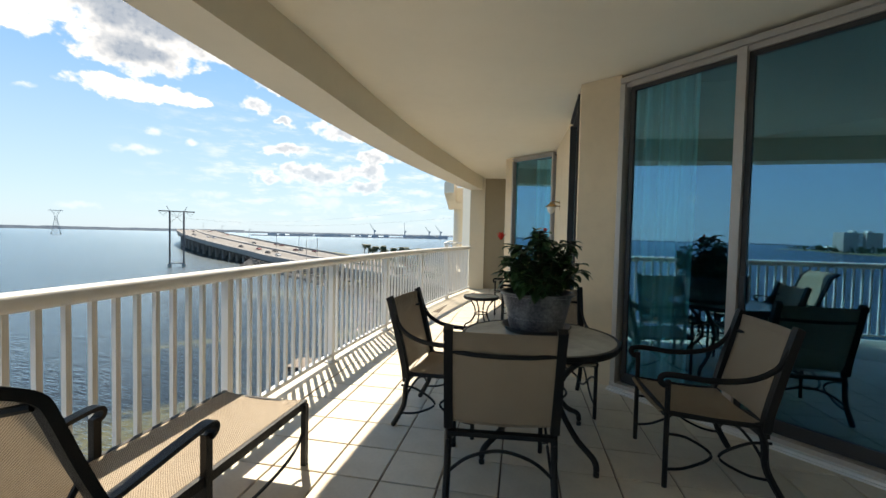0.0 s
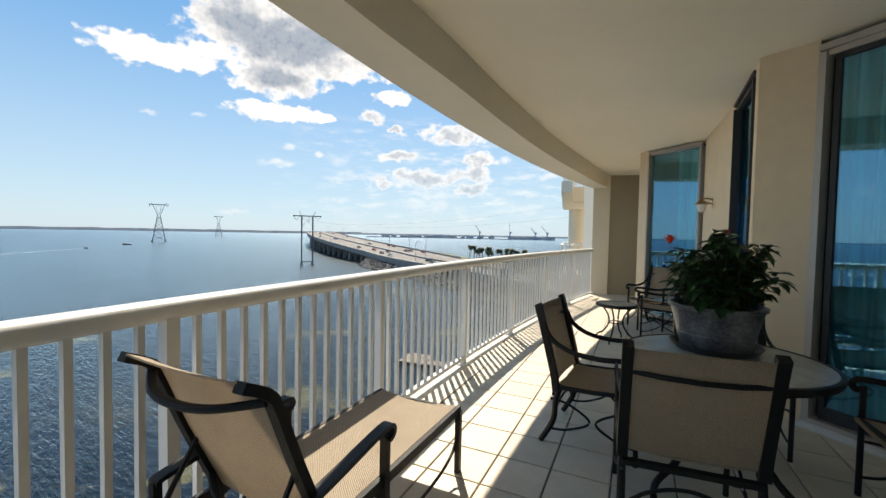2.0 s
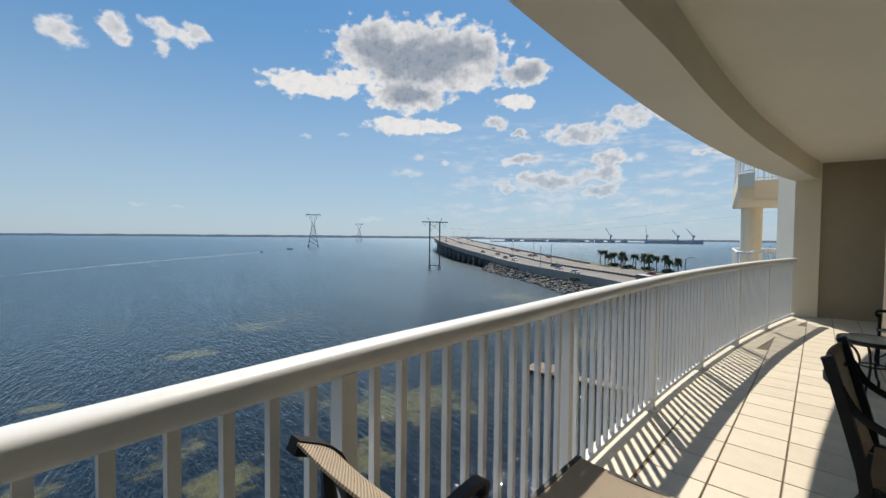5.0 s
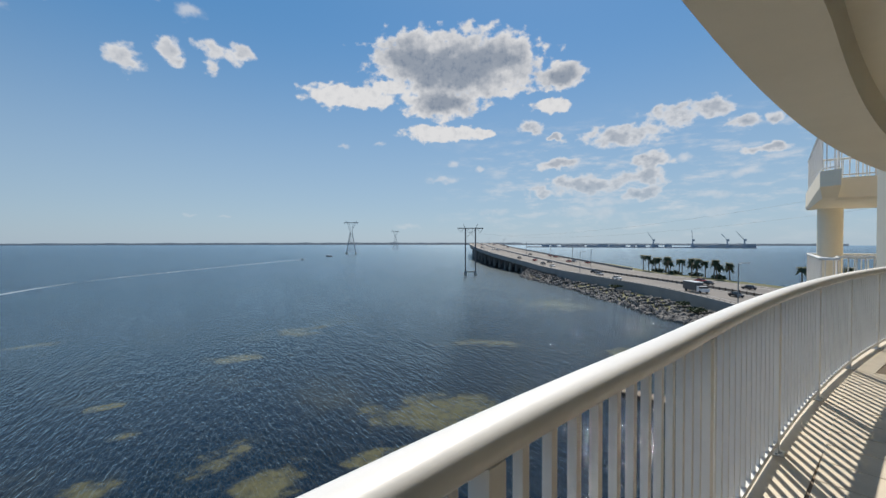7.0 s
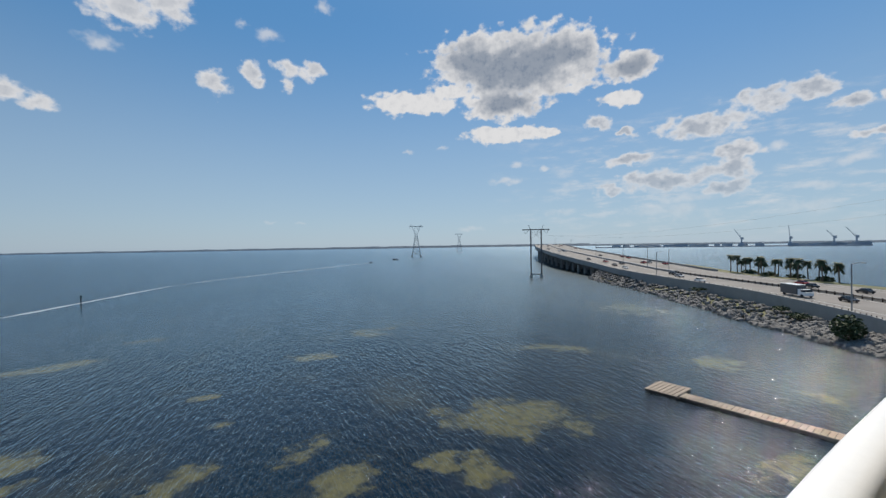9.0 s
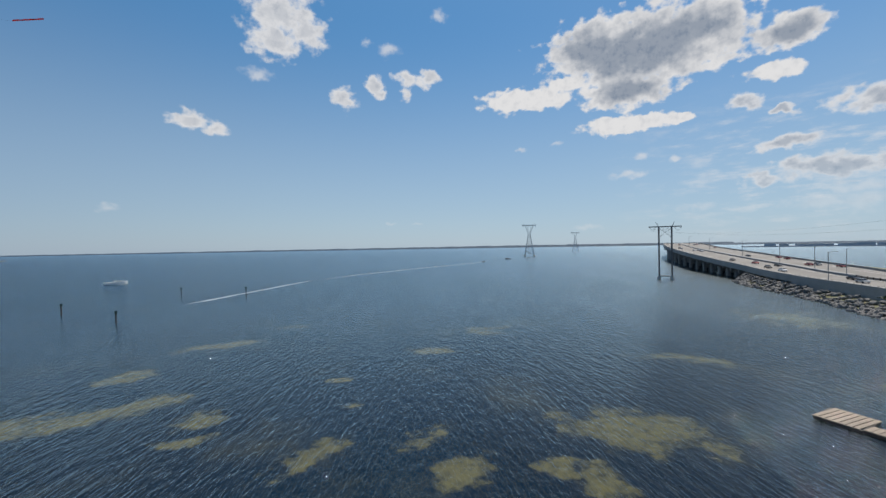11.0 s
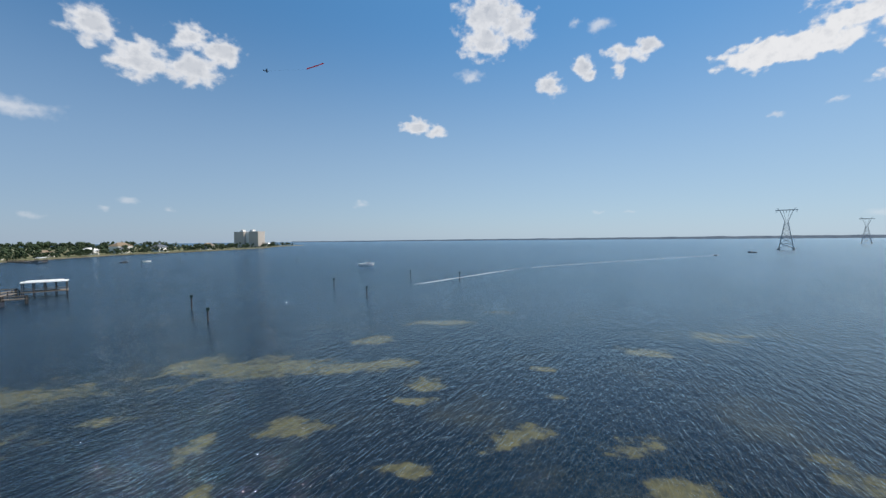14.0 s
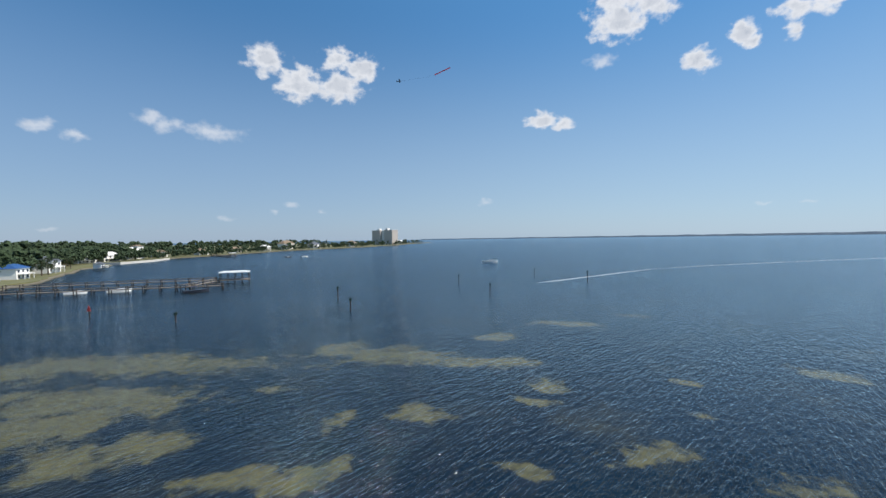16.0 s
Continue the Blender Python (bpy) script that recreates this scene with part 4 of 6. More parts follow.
# ---- neighbouring wing, seen past the end of the railing ----
wing = thing("building_wing", "cream neighbouring balcony with round column and white railing", "building")
bm = bmesh.new()
revolve(bm, [(0, SEA), (0.31, SEA), (0.31, 2.56), (0, 2.56)], 32, (0.75, 18.48, 0))
part("column", bm, M_CREAM, wing, smooth=True)
for low in (2.55, -0.52, -3.6, 5.65):
    high = low + 0.56
    bm = bmesh.new()
    under = [(0.12, 14.3, low), (0.4, 14.3, low), (0.44, 15.1, low), (9, 15.1, low), (9, 18.9, low), (0.24, 18.9, low)]
    over = [(-0.01, 13.5, low + 0.2), (0.31, 13.2, low + 0.2), (0.44, 15.0, low + 0.06), (9, 15.0, low + 0.06), (9, 19, low + 0.06), (0.2, 19, low + 0.06)]
    rows = [[bm.verts.new(p) for p in under], [bm.verts.new(p) for p in over], [bm.verts.new((x, y, high)) for x, y, z in over]]
    bm.faces.new(rows[0][::-1])
    bm.faces.new(rows[2])
    for r0, r1 in zip(rows, rows[1:]):
        for k in range(6):
            bm.faces.new((r0[k], r0[(k + 1) % 6], r1[(k + 1) % 6], r1[k]))
    part("slab", bm, M_CREAM, wing)
    rail_line = [(9, 18.9), (0.25, 18.85), (0.05, 13.65), (0.29, 13.36), (0.48, 15.1), (9, 15.1)]
    bm = bmesh.new()
    sweep(bm, [(x, y, high + 1.05) for x, y in rail_line], ring(0.045, 0.035))
    part("handrail", bm, M_RAIL, wing)
    for (x0, y0), (x1, y1) in zip(rail_line, rail_line[1:]):
        ln = math.hypot(x1 - x0, y1 - y0)
        bm = bmesh.new()
        for k in range(max(2, int(ln / 0.15))):
            t = (k + 0.5) / max(2, int(ln / 0.15))
            bm_box(bm, (x0 + (x1 - x0) * t, y0 + (y1 - y0) * t, high + 0.52), (0.022, 0.022, 1.02))
        bm_bar(bm, (x0, y0, high + 0.08), (x1, y1, high + 0.08), 0.03)
        ob = part("railing_infill", bm, M_RAIL, wing)
        ob["kind"] = "stuff"
bm = bmesh.new()
prism(bm, [(8.9, 14.5), (8.9, 40), (16, 40), (16, 14.5)], SEA, 9)
part("wall", bm, M_STUCCO, wing)
bm = bmesh.new()
prism(bm, [(1.15, 11.2), (12, 11.2), (12, 17.5), (4.2, 17.5), (3.2, 12.5)], SEA, 6)
part("wall", bm, M_STUCCO, wing)
bm = bmesh.new()
prism(bm, outer(ARC_R - 1.2, lo=-9) + [(9, 11.0), (9, -9.5)], SEA - 1, -0.3)
solid("wall_tower", bm, M_STUCCO, "tan stucco storeys under the balcony", "wall", "structure")

# ---- swimming dock ----
M_DECK = material("weathered_deck", (0.225, 0.178, 0.135), 0.8, vary=0.5, scale=1.5, bump=0.3, bump_scale=25, per_object=0.25)
M_PILE = material("dark_pile", (0.035, 0.03, 0.026), 0.8, vary=0.4, scale=3)
dock = thing("dock", "low weathered wooden dock over the water", "dock")


def plank_run(parent, a, b, width, z, pitch=0.55, name="plank"):
    a, b = Vector(a), Vector(b)
    d = (b - a).normalized()
    ang = math.atan2(d.y, d.x)
    count = max(1, int((b - a).length / pitch))
    bm = bmesh.new()
    bm_box(bm, (0, 0, 0), (pitch - 0.06, width, 0.08))
    me = mesh_of(name, bm, M_DECK)
    for k in range(count):
        p = a + d * ((k + 0.5) * (b - a).length / count)
        ob = new(name, me)
        ob.parent = parent
        ob.matrix_basis = Matrix.Translation((p.x, p.y, z)) @ Matrix.Rotation(ang, 4, "Z")


plank_run(dock, (-22.0, 60.2), (-17.9, 59.7), 4.6, SEA + 0.42)
plank_run(dock, (-17.8, 58.6), (8.0, 55.4), 1.9, SEA + 0.42)
bm = bmesh.new()
for (x0, y0), (x1, y1) in (((-22, 58), (-22, 62.3)), ((-17.9, 57.5), (-17.9, 62)), ((-22, 58), (-17.9, 57.5)), ((-17.9, 57.7), (8, 54.5)), ((-17.9, 59.5), (8, 56.3))):
    bm_bar(bm, (x0, y0, SEA + 0.24), (x1, y1, SEA + 0.24), 0.26, 0.3)
part("under_frame", bm, M_PILE, dock)
for k in range(13):
    t = k / 12
    for off in (-0.9, 0.9):
        bm = bmesh.new()
        revolve(bm, [(0, SEA - 2), (0.15, SEA - 2), (0.15, SEA + 0.36), (0, SEA + 0.36)], 8, (-21.5 + 29 * t, 60.0 - 4.2 * t + off * (2 if k < 2 else 0.9), 0))
        part("pile", bm, M_PILE, dock)

# ---- causeway and bridge ----
EDGE = [  # the near parapet: x, y, height
    (40, 42, -14), (22, 76, -13.9), (5.4, 107, -13.8), (-4.6, 125.5, -13.6), (-23, 152, -13.4), (-43, 172, -13.1), (-72, 198, -12.5),
    (-94, 217, -11.5), (-114, 238, -10.3), (-144, 268, -8.5), (-190, 318, -5.9), (-263, 411, -2.9), (-330, 505, 0.1), (-390, 600, 1.5),
    (-450, 705, 1.2), (-540, 850, -2), (-680, 1060, -8), (-900, 1380, -14),
]
WIDTH = 44.0
M_ROAD = material("concrete_road", (0.175, 0.16, 0.145), 0.85, vary=0.35, scale=0.08, bump=0.1, bump_scale=3)
M_WALLC = material("grey_barrier", (0.26, 0.255, 0.245), 0.9, vary=0.4, scale=0.2)
M_RUBBLE = material("riprap", (0.17, 0.16, 0.147), 0.9, vary=0.5, scale=0.6, bump=0.5, bump_scale=4)
M_LAND = material("sandy_grass", (0.16, 0.15, 0.07), 0.95, vary=0.7, scale=0.08, tint=(0.05, 0.07, 0.02), bump=0.4, bump_scale=2)
line = spline(EDGE, 6)
rights = []
for k in range(len(line)):
    d = (line[min(k + 1, len(line) - 1)] - line[max(k - 1, 0)])
    rights.append(Vector((d.y, -d.x, 0)).normalized())


def road_point(f, off, up=0.0):
    """A point of the road: f counts the line's points, off metres in from the near parapet."""
    i = min(int(f), len(line) - 2)
    t = f - i
    p = line[i].lerp(line[i + 1], t) + rights[i].lerp(rights[i + 1], t) * off
    return Vector((p.x, p.y, p.z + up))


def strip(name, offs, lo, hi, mat, parent, label=""):
    """A ribbon with a cross-section of (offset, height) points along the road."""
    bm = bmesh.new()
    prev = None
    for k in range(lo, hi + 1):
        row = [bm.verts.new(line[k] + rights[k] * o + Vector((0, 0, u))) for o, u in offs]
        if prev:
            for a in range(len(offs)):
                b = (a + 1) % len(offs)
                bm.faces.new((prev[a], prev[b], row[b], row[a]))
        else:
            bm.faces.new(row[::-1])
        prev = row
    bm.faces.new(prev)
    return part(name, bm, mat, parent, label)


LAST = len(line) - 1
ABUT = 38
bridge = thing("bridge", "long curving concrete highway bridge over the bay", "bridge")
strip("deck", [(0, -1.0), (WIDTH, -1.0), (WIDTH, -3.0), (WIDTH - 3, -3.8), (3, -3.8), (0, -3.0)], ABUT, LAST, M_ROAD, bridge, "pale concrete deck")
strip("parapet", [(-0.4, -3.0), (-0.4, 0), (0.05, 0), (0.05, -1.0)], ABUT, LAST, M_WALLC, bridge)
strip("parapet", [(WIDTH - 0.05, -1.0), (WIDTH - 0.05, 0), (WIDTH + 0.4, 0), (WIDTH + 0.4, -3.0)], ABUT, LAST, M_WALLC, bridge)
strip("median", [(20.5, -1.2), (20.7, -0.1), (23.3, -0.1), (23.5, -1.2)], ABUT, LAST, M_WALLC, bridge)
for f in np.arange(ABUT + 2, LAST - 4, 1.6):
    p = road_point(f, 0)
    for off in (5, 16, 28, 39):
        q = road_point(f, off)
        bm = bmesh.new()
        revolve(bm, [(0, SEA - 2), (1.1, SEA - 2), (1.1, q.z - 3.8), (0, q.z - 3.8)], 10, (q.x, q.y, 0))
        part("pier", bm, M_WALLC, bridge)
    bm = bmesh.new()
    bm_bar(bm, road_point(f, 2, -4.5), road_point(f, 42, -4.5), 1.6, 1.5)
    part("pier_cap", bm, M_WALLC, bridge)
causeway = thing("causeway", "raised concrete causeway road with grey retaining wall", "road")
strip("roadway", [(0, -1.0), (WIDTH, -1.0), (WIDTH, -2.0), (0, -2.0)], 0, ABUT, M_ROAD, causeway, "pale concrete lanes")
strip("retaining_wall", [(-0.5, SEA - 1 + 13), (-0.5, -0.05), (0.0, 0.0), (0.0, -1.0), (0.6, -1.0), (0.6, SEA - 1 + 13)], 0, ABUT, M_WALLC, causeway, "grey concrete retaining wall")
strip("median", [(20.5, -1.1), (20.8, -0.2), (21.6, -0.2), (21.9, -1.1)], 0, ABUT, M_WALLC, causeway)
strip("shoulder", [(WIDTH, -0.98), (WIDTH + 5, -0.8), (WIDTH + 16, -2.2), (WIDTH + 24, -7), (WIDTH, -8)], 0, ABUT + 10, M_LAND, causeway, "sandy grass verge")
M_LINE = material("lane_paint", (0.5, 0.5, 0.47), 0.7, vary=0.4, scale=0.3)
for parent, lo, hi in ((causeway, 0, ABUT), (bridge, ABUT, LAST)):
    for off in (2.2, 6.4, 18.6, 25.4, 37.6, 41.8):
        strip("lane_line", [(off - 0.12, -0.99), (off + 0.12, -0.99), (off + 0.12, -0.95), (off - 0.12, -0.95)], lo, hi, M_LINE, parent)
bm = bmesh.new()
for f in np.arange(6, ABUT, 0.5):
    for off in (20.4,):
        p = road_point(f, off)
        bm_box(bm, (p.x, p.y, p.z - 0.55), (0.3, 0.3, 1.1))
    p = road_point(f, -0.25)
    bm_box(bm, (p.x, p.y, p.z + 0.12), (0.14, 0.14, 0.3))
ob = part("guard_posts", bm, M_PILE, causeway)
ob["kind"] = "stuff"
bm = bmesh.new()
tube(bm, [road_point(f, 20.4, -0.35) for f in np.arange(6, ABUT, 0.5)], 0.16, 4)
part("guard_rail", bm, M_PILE, causeway)

# riprap slope: core and stones
SHORE = spline([(30, 50, 0), (14, 84, 0), (3.5, 99.5, 0), (-2.5, 104, 0), (-8, 110, 0), (-14, 117, 0), (-19, 120.5, 0), (-36, 141, 0), (-64, 173, 0), (-100, 210, 0), (-112, 226, 0)], 6)
bm = bmesh.new()
prev = None
for k, p in enumerate(SHORE):
    near = min((line[j] for j in range(ABUT + 12)), key=lambda q: (q - Vector((p.x, p.y, q.z))).length)
    topz = max(near.z - 4.0, SEA + 1.5) if k < 50 else near.z - 6
    row = [bm.verts.new((p.x, p.y, SEA - 0.6)), bm.verts.new(Vector((p.x, p.y, 0)).lerp(Vector((near.x, near.y, 0)), 0.75) + Vector((0, 0, topz - 0.4))), bm.verts.new((near.x, near.y, topz)), bm.verts.new((near.x + 2, near.y + 2, SEA - 1))]
    if prev:
        for a in range(3):
            bm.faces.new((prev[a], prev[a + 1], row[a + 1], row[a]))
    prev = row
solid("embankment", bm, M_LAND, "earth bank with weeds under the rocks", "ground", "structure")
rng = random.Random(11)
stone = bmesh.new()
bmesh.ops.create_icosphere(stone, subdivisions=1, radius=1.0)
base_v = [v.co.copy() for v in stone.verts]
base_f = [[v.index for v in f.verts] for f in stone.faces]
stone.free()
verts, faces = [], []
for k in range(2100):
    j = min(int(rng.random() * (len(SHORE) - 1)), len(SHORE) - 2)
    p = SHORE[j].lerp(SHORE[j + 1], rng.random())
    near = min((line[i] for i in range(ABUT + 12)), key=lambda q: (q.x - p.x) ** 2 + (q.y - p.y) ** 2)
    t = rng.random() ** 1.25 * 0.92
    topz = max(near.z - 4.0, SEA + 1.5)
    x, y, z = p.x + (near.x - p.x) * t, p.y + (near.y - p.y) * t, SEA + (topz - SEA) * min(1, t / 0.75)
    sx, sy, sz = rng.uniform(0.5, 1.5), rng.uniform(0.5, 1.1), rng.uniform(0.4, 0.85)
    m = Matrix.LocRotScale((x, y, z), Euler((rng.uniform(-0.6, 0.6), rng.uniform(-0.6, 0.6), rng.uniform(0, 6))), (sx, sy, sz))
    at = len(verts)
    verts += [m @ (v * rng.uniform(0.75, 1.2)) for v in base_v]
    faces += [[at + i for i in f] for f in base_f]
me = bpy.data.meshes.new("rocks")
me.from_pydata(verts, [], faces)
me.materials.append(M_RUBBLE)
tagged(new("rocks", me), "grey riprap boulders along the causeway shore", "rocks", kind="stuff")

# ---- foliage ----
M_FAR = material("far_foliage", (0.034, 0.06, 0.02), 0.9, vary=1.0, scale=0.35, tint=(0.009, 0.02, 0.008), bump=0.9, bump_scale=1.5)
M_BUSH = material("bush_foliage", (0.045, 0.07, 0.022), 0.8, vary=0.8, scale=0.8, tint=(0.012, 0.025, 0.01))
M_PALM = material("palm_frond", (0.045, 0.07, 0.028), 0.7, vary=0.5, scale=1)
M_TRUNK = material("palm_trunk", (0.16, 0.12, 0.085), 0.9, vary=0.5, scale=2)


def cluster(bm, centre, size, count, rng, flake=0.5):
    """A loose cloud of small leaf flakes."""
    for _ in range(count):
        d = Vector((rng.gauss(0, 1), rng.gauss(0, 1), rng.gauss(0, 1)))
        d = d.normalized() * rng.random() ** 0.45
        p = Vector(centre) + Vector((d.x * size[0], d.y * size[1], d.z * size[2]))
        u = Vector((rng.uniform(-1, 1), rng.uniform(-1, 1), rng.uniform(-0.6, 0.6))).normalized()
        v = u.cross(Vector((rng.uniform(-1, 1), rng.uniform(-1, 1), rng.uniform(-1, 1)))).normalized()
        s = flake * rng.uniform(0.5, 1.2)
        a, b, c, e = (bm.verts.new(p + u * s), bm.verts.new(p + v * s * 0.7), bm.verts.new(p - u * s), bm.verts.new(p - v * s * 0.7 + u * s * 0.2))
        bm.faces.new((a, b, c, e))


def bush(x, y, z, r, h, label, flake=0.35, count=420):
    ob = thing("bush", label, "bush", pose(x, y, z))
    bm = bmesh.new()
    for k in range(5):
        tube(bm, [(0, 0, -0.5), (r * 0.4 * math.cos(k * 1.3), r * 0.4 * math.sin(k * 1.3), h * 0.6)], 0.06, 5)
    part("stems", bm, M_TRUNK, ob)
    bm = bmesh.new()
    cluster(bm, (0, 0, h * 0.5), (r, r, h * 0.55), count, random.Random(int(x * 7 + y)), flake)
    part("foliage", bm, M_BUSH, ob)


bush(-3.6, 109, -17.4, 2.6, 4.6, "dark green bush on the rocky shore", 0.4, 700)
bush(6, 101, -17.0, 1.6, 1.6, "low green weeds above the rocks", 0.3, 250)
bush(-12, 125, -16.5, 2.4, 1.2, "low yellow-green weeds above the rocks", 0.3, 260)
bush(-16, 133, -16.0, 2.0, 1.0, "low yellow-green weeds above the rocks", 0.3, 220)
bush(-42, 165, -15.5, 3.0, 0.9, "low brown-green weeds above the rocks", 0.3, 220)
for f, off in ((30.5, 50), (32.5, 51), (34, 49), (36, 51), (20.6, 51), (22.4, 50), (23.4, 52), (16, 52), (17.5, 54), (14.6, 53), (13, 55), (11.5, 55), (19, 57)):
    p = road_point(f, off)
    bush(p.x, p.y, p.z - 1.6, 3.2, 2.4, "dark shoreline bush beyond the road", 0.5, 260)


def palm(h, seed):
    rng = random.Random(seed)
    tree = thing("palm_tree", "cabbage palm with a shaggy green crown beside the road", "palm tree", None, "roadside palms")
    bm = bmesh.new()
    bend = rng.uniform(-0.6, 0.6)
    pts = spline([(0, 0, -0.6), (bend * 0.3, 0.1, h * 0.4), (bend, 0.2, h)], 5)
    rings = len(pts)
    for k in range(rings - 1):
        a, b = pts[k], pts[k + 1]
        tube(bm, [a, b], 0.26 - 0.08 * k / rings, 7)
    part("trunk", bm, M_TRUNK, tree)
    top = pts[-1]
    bm = bmesh.new()
    for k in range(60):
        a = rng.uniform(0, 6.283)
        rise = rng.uniform(-0.7, 1.0)
        ln = rng.uniform(1.3, 2.4)
        d = Vector((math.cos(a), math.sin(a), 0))
        q = [top + d * ln * t + Vector((0, 0, ln * (rise * t - 0.75 * t * t))) for t in (0, 0.35, 0.7, 1)]
        side = Vector((-d.y, d.x, 0))
        for i in range(3):
            w0, w1 = (0.05, 0.34, 0.3, 0.03)[i], (0.05, 0.34, 0.3, 0.03)[i + 1]
            drop0, drop1 = Vector((0, 0, -w0 * 0.5)), Vector((0, 0, -w1 * 0.5))
            va, vb = bm.verts.new(q[i]), bm.verts.new(q[i + 1])
            bm.faces.new((va, vb, bm.verts.new(q[i + 1] + side * w1 + drop1), bm.verts.new(q[i] + side * w0 + drop0)))
            bm.faces.new((vb, va, bm.verts.new(q[i] - side * w0 + drop0), bm.verts.new(q[i + 1] - side * w1 + drop1)))
    part("fronds", bm, M_PALM, tree)
    return tree


palms = [palm(7.5, 3), palm(6.2, 4), palm(8.6, 6)]
spots = []
for k in range(21):
    f = 29.6 + k * 0.385 + 0.45 * math.sin(k * 3)
    spots.append(road_point(f, 50 + 3 * math.sin(k * 2.1), -1.6))
for k, f in enumerate((20.4, 20.9, 21.3, 21.6, 22.1, 22.5, 22.9, 23.2, 23.6, 24.0, 19.9, 15.5, 24.9)):
    spots.append(road_point(f, 51 + 2 * math.sin(k * 1.7), -1.6))
for k, p in enumerate(spots):
    m = Matrix.Translation(p) @ Matrix.Rotation(k * 1.3, 4, "Z")
    if k < 3:
        palms[k].matrix_basis = m
    else:
        copy_thing(palms[k % 3], m)

# ---- vehicles ----
M_TYRE = material("tyre", (0.02, 0.02, 0.02), 0.8)
M_CARGLASS = material("car_glass", (0.02, 0.025, 0.03), 0.08)
PAINTS = [material("car_paint_" + n, c, 0.3, vary=0.08) for n, c in (("white", (0.8, 0.8, 0.79)), ("black", (0.02, 0.02, 0.022)), ("silver", (0.4, 0.41, 0.42)), ("red", (0.4, 0.03, 0.03)), ("blue", (0.05, 0.08, 0.18)))]


# dark grey puts the shade on the truck's box sides into the colour
M_BOX = material("shaded_cargo_box", (0.09, 0.09, 0.095), 0.5, vary=0.3)


def car(paint, label, truck=False):
    ob = thing("truck" if truck else "car", label, "truck" if truck else "car", None, "traffic on the bridge")
    bm = bmesh.new()
    if truck:
        bm_box(bm, (0, 1.0, 2.0), (2.5, 6.6, 2.6))
        part("cargo_box", bm, M_BOX, ob, "cargo box with its shaded sides coloured dark grey")
        bm = bmesh.new()
        bm_box(bm, (0, 1.0, 3.34), (2.52, 6.62, 0.1))
        part("cargo_roof", bm, paint, ob, "white cargo roof")
        bm = bmesh.new()
        bm_box(bm, (0, -3.6, 1.4), (2.3, 2.0, 1.7))
        bm_box(bm, (0, -4.9, 1.1), (2.1, 1.2, 1.0))
        bm_box(bm, (0, -0.5, 0.6), (1.0, 8.6, 0.3))
        part("cab", bm, paint, ob)
        bm = bmesh.new()
        bm_box(bm, (0, -4.25, 1.9), (2.34, 0.9, 0.6))
        part("windscreen", bm, M_CARGLASS, ob)
        wheels, rad = [(-1.1, -4.2), (1.1, -4.2), (-1.1, 2.8), (1.1, 2.8)], 0.5
    else:
        side = [(-2.2, 0.35), (-2.25, 0.75), (-1.3, 0.92), (1.5, 0.95), (2.2, 0.85), (2.25, 0.4)]
        vs = [[bm.verts.new((s * 0.9, y, z)) for y, z in side] for s in (-1, 1)]
        for k in range(6):
            bm.faces.new((vs[0][k], vs[0][(k + 1) % 6], vs[1][(k + 1) % 6], vs[1][k]))
        bm.faces.new(vs[0])
        bm.faces.new(vs[1][::-1])
        part("body", bm, paint, ob)
        bm = bmesh.new()
        cab = [(-1.25, 0.92), (-0.5, 1.45), (1.0, 1.48), (1.7, 0.94)]
        vs = [[bm.verts.new((s * (0.82 if z < 1 else 0.66), y, z)) for y, z in cab] for s in (-1, 1)]
        for k in range(4):
            bm.faces.new((vs[0][k], vs[0][(k + 1) % 4], vs[1][(k + 1) % 4], vs[1][k]))
        bm.faces.new(vs[0])
        bm.faces.new(vs[1][::-1])
        part("windows", bm, M_CARGLASS, ob)
        bm = bmesh.new()
        bm_box(bm, (0, 0.25, 1.48), (1.3, 1.45, 0.04))
        part("roof", bm, paint, ob)
        wheels, rad = [(-0.85, -1.4), (0.85, -1.4), (-0.85, 1.4), (0.85, 1.4)], 0.33
    for x, y in wheels:
        bm = bmesh.new()
        revolve(bm, [(0, -0.11), (rad, -0.11), (rad, 0.11), (0, 0.11)], 12)
        bmesh.ops.transform(bm, matrix=pose(x, y, rad, 0, 90, 0), verts=bm.verts)
        part("wheel", bm, M_TYRE, ob)
    return ob


def lane_pose(f, off, back=False):
    p, q = road_point(f, off, -1.0), road_point(f + 0.3, off, -1.0)
    d = q - p
    return pose(p.x, p.y, p.z + 0.01, 0, 0, math.degrees(math.atan2(-d.x, d.y)) + (180 if back else 0))


NAMES = ("white", "black", "silver", "red", "blue")
cars = [car(PAINTS[k], NAMES[k] + " car driving along the bridge road") for k in range(5)]
rng = random.Random(21)
plan = [(21.5, 13, 1), (24.5, 31, 1), (31.5, 6, 0), (29, 33, 3), (34.3, 10, 2), (36, 14, 1), (27.2, 28, 1)]
for k in range(34):
    plan.append((rng.uniform(42, 84), rng.choice((4, 8, 12, 16, 27, 31, 35, 39)), rng.choice((0, 0, 1, 1, 2, 2, 3, 4))))
used = set()
for f, off, paint in plan:
    m = lane_pose(f, off, off > 22)
    if paint not in used:
        cars[paint].matrix_basis = m
        used.add(paint)
    else:
        copy_thing(cars[paint], m)
lorry = car(PAINTS[0], "white box truck driving along the causeway road", True)
lorry.matrix_basis = lane_pose(23.5, 8, False)

# ---- street lamps ----
M_GALV = material("galvanised_pole", (0.3, 0.3, 0.3), 0.5, metal=0.6, vary=0.2)


